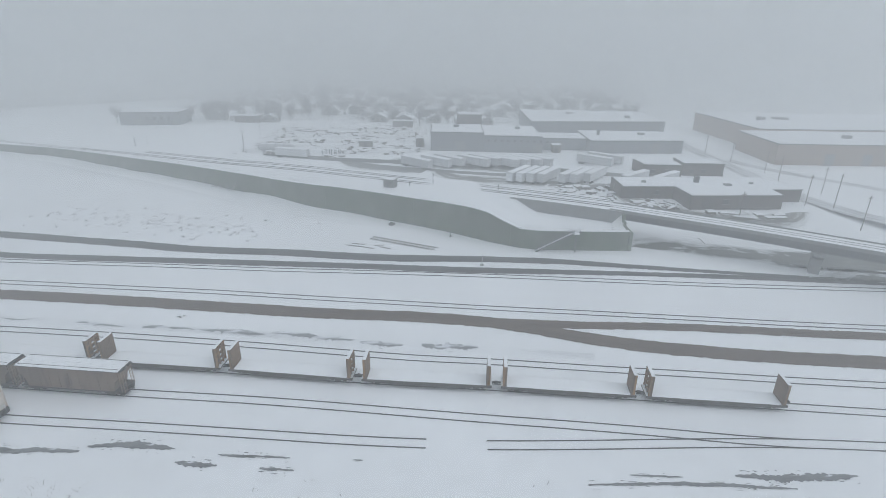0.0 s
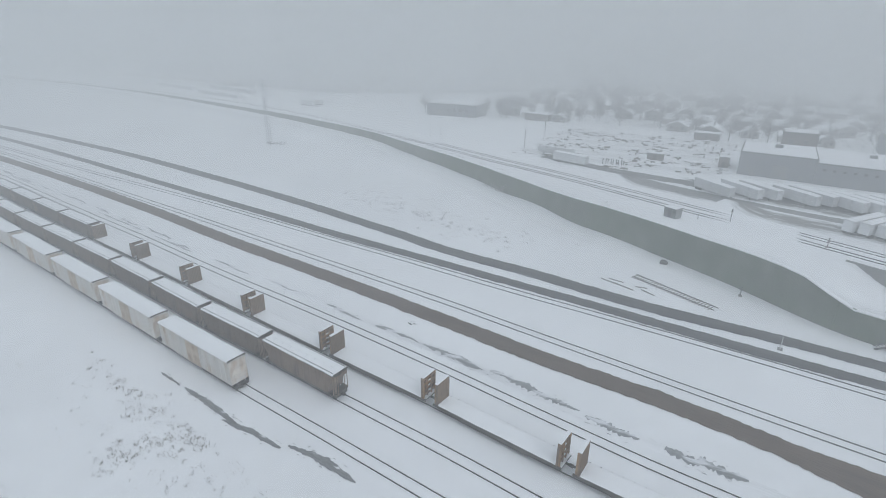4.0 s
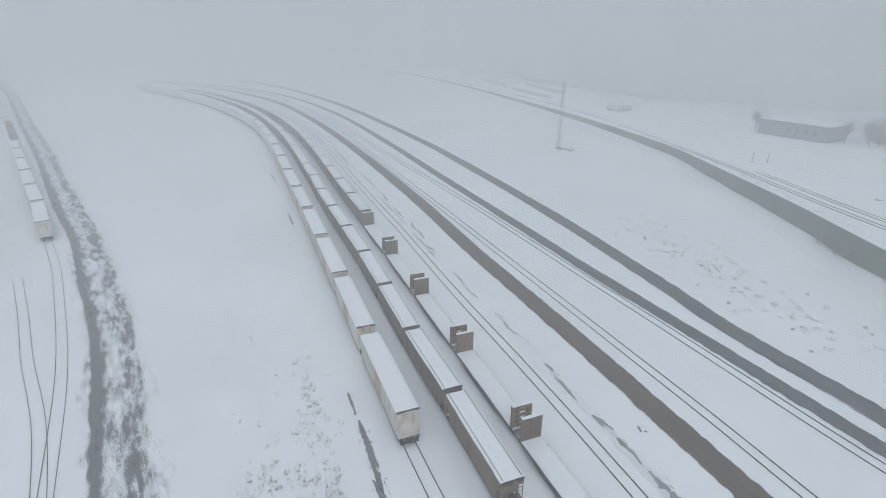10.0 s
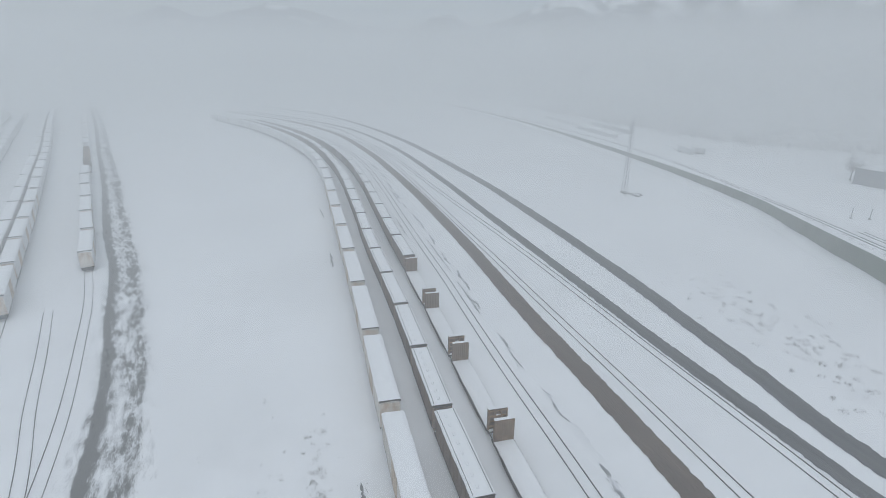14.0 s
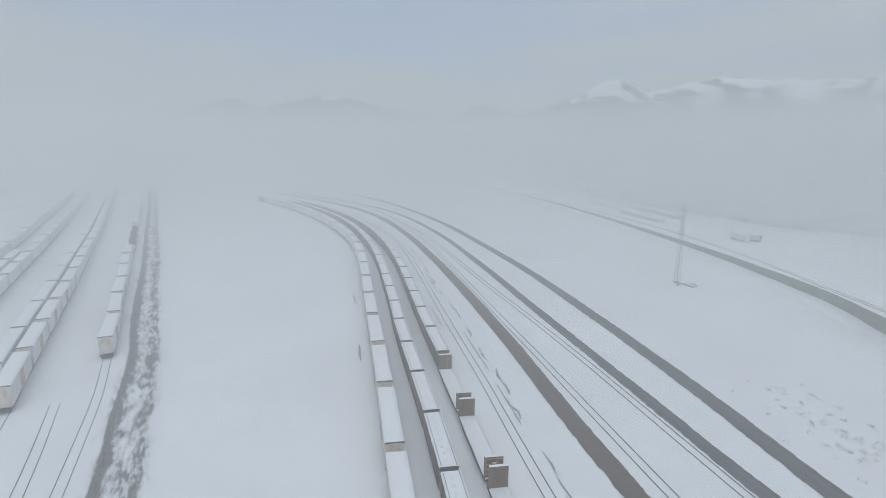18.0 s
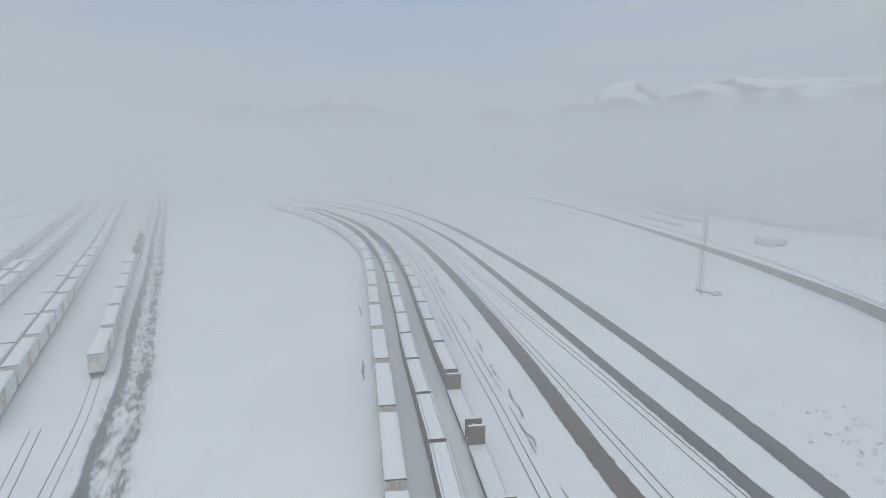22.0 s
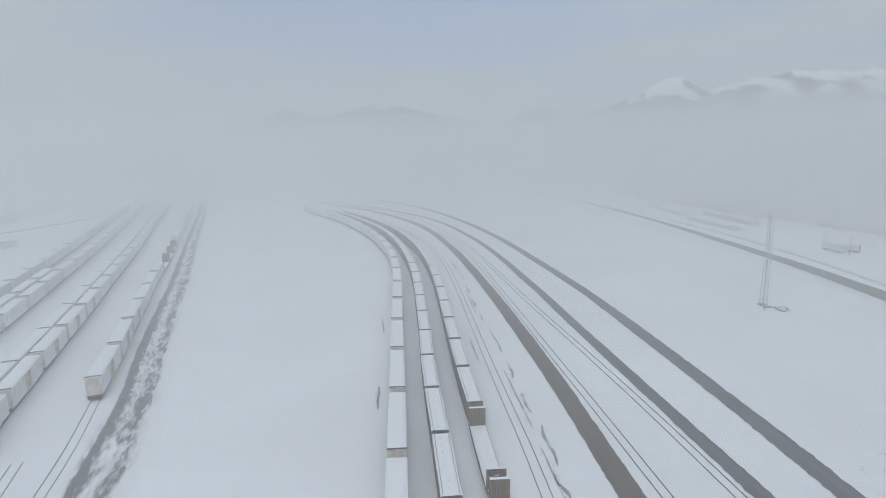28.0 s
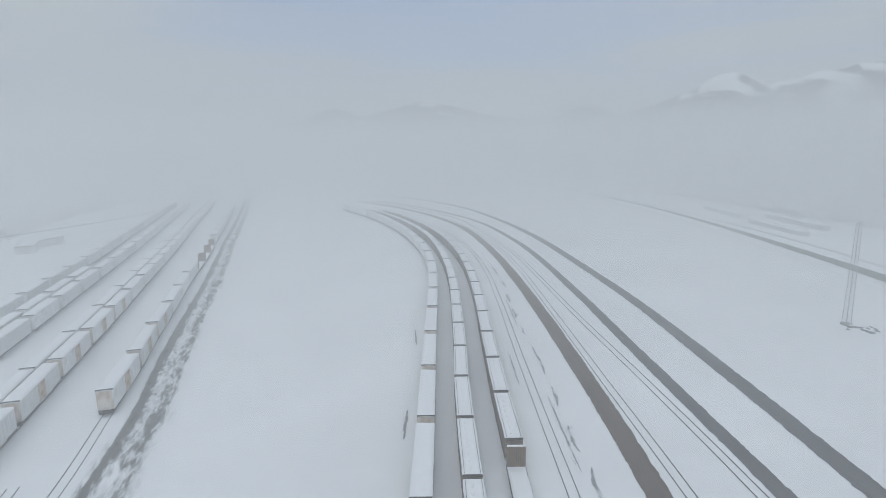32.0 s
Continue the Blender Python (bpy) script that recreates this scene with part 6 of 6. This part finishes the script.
kinds = [stack("a", 3.4, 1.2, 0.5, "stack of boards capped with snow"), stack("b", 1.4, 1.2, 0.4, "pallet pile capped with snow"), stack("c", 5.5, 0.9, 0.3, "low stack of long timbers in snow"), stack("d", 2.4, 1.8, 0.8, "tall board stack capped with snow")]
seen = set()
rnd = random.Random(31)
spots = []
for _ in range(95):
    x, y = rnd.uniform(-82, -8), rnd.uniform(206, 270)
    if y < UPPER.at(UPPER.where(x))[1] + 22 or (-66 < x < -48 and y < 205):
        continue
    spots.append((x, y))
spots += [(-46 + 1.4 * q, 203 + rnd.uniform(-1, 1)) for q in range(6)] + [(rnd.uniform(32, 50), rnd.uniform(152, 163)) for _ in range(26)] + [(rnd.uniform(53, 66), rnd.uniform(141.5, 147.5)) for _ in range(16)] + [(rnd.uniform(70, 94), rnd.uniform(134, 138.5)) for _ in range(10)]
for x, y in spots:
    q = rnd.randrange(4) if rnd.random() < 0.8 else 1
    m = pose(x, y, Z - 0.1, 0, 0, rnd.choice((0, 12, 90, 75, -20)) + rnd.uniform(-6, 6))
    if q in seen:
        copy_thing(kinds[q], m)
    else:
        seen.add(q)
        kinds[q].matrix_basis = m
for i in range(9):
    tagged(part("upright_pipe", rod(bmesh.new(), (0, 0, -0.1), (0, 0, 2.3), 0.16, 0.16, 8), STEEL, at=pose(-47 + 0.9 * i, 205 + (i % 2) * 0.8, Z)), "upright dark pipe standing in the yard", "pipe", "standing pipes")


def yard_shed(x, y, w, d, h, label):
    t = empty("storage_shed", pose(x, y, Z))
    part("wall_shell", boxes((-w / 2, w / 2, -d / 2, d / 2, -0.2, h)), WOOD, t)
    part("roof", boxes((-w / 2 - 0.2, w / 2 + 0.2, -d / 2 - 0.2, d / 2 + 0.2, h + 0.003, h + 0.1)), SILL, t)
    part("snow_cap", snow_lid(-w / 2 - 0.15, w / 2 + 0.15, -d / 2 - 0.15, d / 2 + 0.15, h + 0.104, 0.15, 2, 5), SNOW_CAP, t)
    part("door", boxes((-0.6, 0.6, -d / 2 - 0.05, -d / 2 - 0.003, 0, 2.0)), DARK, t)
    return tagged(t, label, "shed")


def storage_tank(x, y, a):
    t = empty("storage_tank", pose(x, y, Z, 0, 0, a))
    bm = bmesh.new()
    rings = []
    for q, rr in ((-7.6, 0.3), (-7.3, 0.95), (-6.7, 1.3), (-6.0, 1.42), (6.0, 1.42), (6.7, 1.3), (7.3, 0.95), (7.6, 0.3)):
        rings.append([bm.verts.new((q, rr * math.cos(2 * math.pi * i / 20), 2.0 + rr * math.sin(2 * math.pi * i / 20))) for i in range(20)])
    for u, v in zip(rings, rings[1:]):
        for i in range(20):
            bm.faces.new((u[i], u[(i + 1) % 20], v[(i + 1) % 20], v[i])).smooth = True
    bm.faces.new(rings[0][::-1]), bm.faces.new(rings[-1])
    part("shell", bm, TRAILER, t)
    for q in (-4.5, 4.5):
        part("saddle", boxes((q - 0.3, q + 0.3, -1.1, 1.1, -0.2, 1.0), bevel=0.03), CONCRETE_L, t)
    for q in (-3.2, 0.5, 3.8):
        bm = rod(rod(bmesh.new(), (q, 0, 3.3), (q, 0, 4.2), 0.16, 0.16, 8), (q, 0, 4.1), (q, -1.6, 4.1), 0.13, 0.13, 8)
        part("vent_pipe", rod(bm, (q, -1.5, 4.15), (q, -1.5, 3.0), 0.13, 0.13, 8), STEEL, t)
    part("snow_cap", snow_lid(-6.2, 6.2, -0.8, 0.8, 3.3, 0.2, 6, 10), SNOW_CAP, t)
    return tagged(t, "long pale storage tank with bent vent pipes and snow", "tank")


storage_tank(-66, 209.5, -6)


def scraps(label, count, seed, spot, sizes):
    """Boards, beams and crates strewn about, each a small box with snow on it or bare."""
    r = random.Random(seed)
    dark, white = bmesh.new(), bmesh.new()
    for _ in range(count):
        x, y = spot(r)
        a, w, d, h = r.choice((0.1, 1.65, 0.5, 2.2)) + r.uniform(-0.3, 0.3), r.uniform(*sizes), r.uniform(0.15, 0.6), r.uniform(0.15, 0.8)
        c, e = math.cos(a), math.sin(a)
        for bm, z0, z1, g in ((dark, -0.1, h, 0.0), (white, h + 0.002, h + 0.16, -0.04)):
            if bm is white and r.random() < 0.25:
                continue
            ring = [((w + g) * u / 2, (d + g) * v / 2) for u, v in ((-1, -1), (1, -1), (1, 1), (-1, 1))]
            lo = [bm.verts.new((x + c * u - e * v, y + e * u + c * v, Z + z0)) for u, v in ring]
            hi = [bm.verts.new((x + c * u - e * v, y + e * u + c * v, Z + z1)) for u, v in ring]
            bm.faces.new(hi)
            for i in range(4):
                bm.faces.new((lo[i], lo[(i + 1) % 4], hi[(i + 1) % 4], hi[i]))
    t = tagged(part("timber_scraps", dark, WOOD), label, "lumber", kind="stuff")
    part("snow_caps", white, SNOW_CAP, t)
    return t


def in_yard(r):
    while True:
        x, y = r.uniform(-82, -8), 205 + 66 * r.random() ** 1.3
        if y > UPPER.at(UPPER.where(x))[1] + 20 and noise.noise((x * 0.09, y * 0.11, 4)) > -0.12:
            return x, y


scraps("boards, beams and crates strewn over the snowy lumber yard", 230, 71, in_yard, (0.4, 2.4))
scraps("pallets and scrap heaped before the brick workshop", 80, 72, lambda r: (r.uniform(52.5, 66), r.uniform(140, 147.5)) if r.random() < 0.6 else (r.uniform(31, 52), r.uniform(150, 163)), (0.6, 2.6))

yard_shed(-32.6, 223.2, 5.5, 2.6, 2.4, "dark container shed with snow on top")
yard_shed(-10, 224.3, 3.2, 2.4, 3.6, "dark upright bin shed in the yard")
yard_shed(-103.2, 286.4, 13, 7, 3.4, "low wooden house with a snowy roof")
yard_shed(45.8, 216.9, 3.4, 3.4, 3.0, "pale storage tank shed by the warehouse")
yard_shed(-21.1, 275.9, 10, 5, 3.0, "long low shed with a snowy roof")


# ---- poles, roads and a stray van-body ----
def utility_pole(x, y, h, lean=0):
    t = empty("utility_pole", pose(x, y, Z - 0.1, lean, 0, 20))
    part("pole", rod(bmesh.new(), (0, 0, -0.3), (0, 0, h), 0.12, 0.08, 8), WOOD, t)
    part("cross_arm", boxes((-0.8, 0.8, -0.05, 0.05, h - 0.9, h - 0.78), bevel=0.02), WOOD, t)
    for q in (-0.7, -0.3, 0.3, 0.7):
        part("insulator", rod(bmesh.new(), (q, 0, h - 0.75), (q, 0, h - 0.55), 0.05, 0.03, 6), GLASS, t)
    return tagged(t, "weathered wooden utility pole with a cross arm", "pole", "utility poles")


for x, y, h in ((-80.6, 213.8, 8), (-85.3, 248.5, 9), (111.1, 172.7, 9), (103.7, 146.4, 9), (110, 143.7, 10), (104.8, 125.8, 9), (109.5, 201.1, 8), (115.8, 157.9, 8.5), (79, 134.8, 7), (113.7, 185.3, 8), (106.4, 215.9, 8), (126.4, 134.8, 9), (-233.3, 258.2, 8), (-247.8, 259.8, 8)):
    utility_pole(x, y, h)
STREET = Line((157.9, 96.9), (128.5, 117.9), (114.8, 134.8), (107.4, 154.8), (105.8, 187.4), (105.3, 216.9), (106.4, 273.8), (109.5, 442.3))
tagged(part("street", ribbon(STREET, 3.2, 3.2, 2.06, ragged=0.3, seed=41), SLUSH), "slushy street past the warehouses", "road", kind="structure")
STREET_2 = Line((189.5, 115.8), (157.9, 143.2), (134.8, 168.5), (117.9, 189.5), (109.5, 205.3))
tagged(part("street", ribbon(STREET_2, 2.4, 2.4, 2.07, ragged=0.3, seed=42), SLUSH), "slushy side street beside the tan warehouse", "road", kind="structure")
YARD_LANE = Line((96.9, 162.2), (63.2, 176.9), (37.9, 185.3), (12.6, 189.5), (-14.7, 193.8), (-42.1, 198), (-69.5, 206.4))
tagged(part("lane", ribbon(YARD_LANE, 2.6, 3.4, 2.06, ragged=0.9, seed=43), MUD), "slushy lane in front of the parked trailers", "road", kind="structure")


def van_body(x, y, z, a):
    t = empty("parked_container", pose(x, y, z, 0, 0, a))
    part("body", boxes((-4.5, 4.5, -1.2, 1.2, 0.7, 3.2), bevel=0.05), GREYBOX, t)
    part("snow_cap", snow_lid(-4.45, 4.45, -1.18, 1.18, 3.204, 0.15, 2, 8), SNOW_CAP, t)
    part("skid", boxes((-4.2, 4.2, -0.9, -0.6, -0.1, 0.7)), UNDER, t)
    part("skid", boxes((-4.2, 4.2, 0.6, 0.9, -0.1, 0.7)), UNDER, t)
    part("end_door", boxes((4.505, 4.55, -1.1, 1.1, 0.8, 3.1)), STEEL, t)
    return tagged(t, "grey container standing alone in the snow", "container")


van_body(-240, 264, 2.0, 25)

# ---- farm beyond the yard ----
building("low snowed-in sheds beyond the yard", [(-352, -124), (-338, -131), (-318, -121), (-321, -114), (-338, -122), (-349, -117)], 0, 3.4, GREYBOX, category="shed")
LANE_W = Line((-250, -190), (-330, -175), (-375, -166), (-422, -150), (-502, -134), (-620, -130))
tagged(part("lane", ribbon(LANE_W, 1.6, 1.6, 0.06, ragged=0.4, seed=51), GRAVEL), "dark lane across the far snowy field", "road", kind="structure")
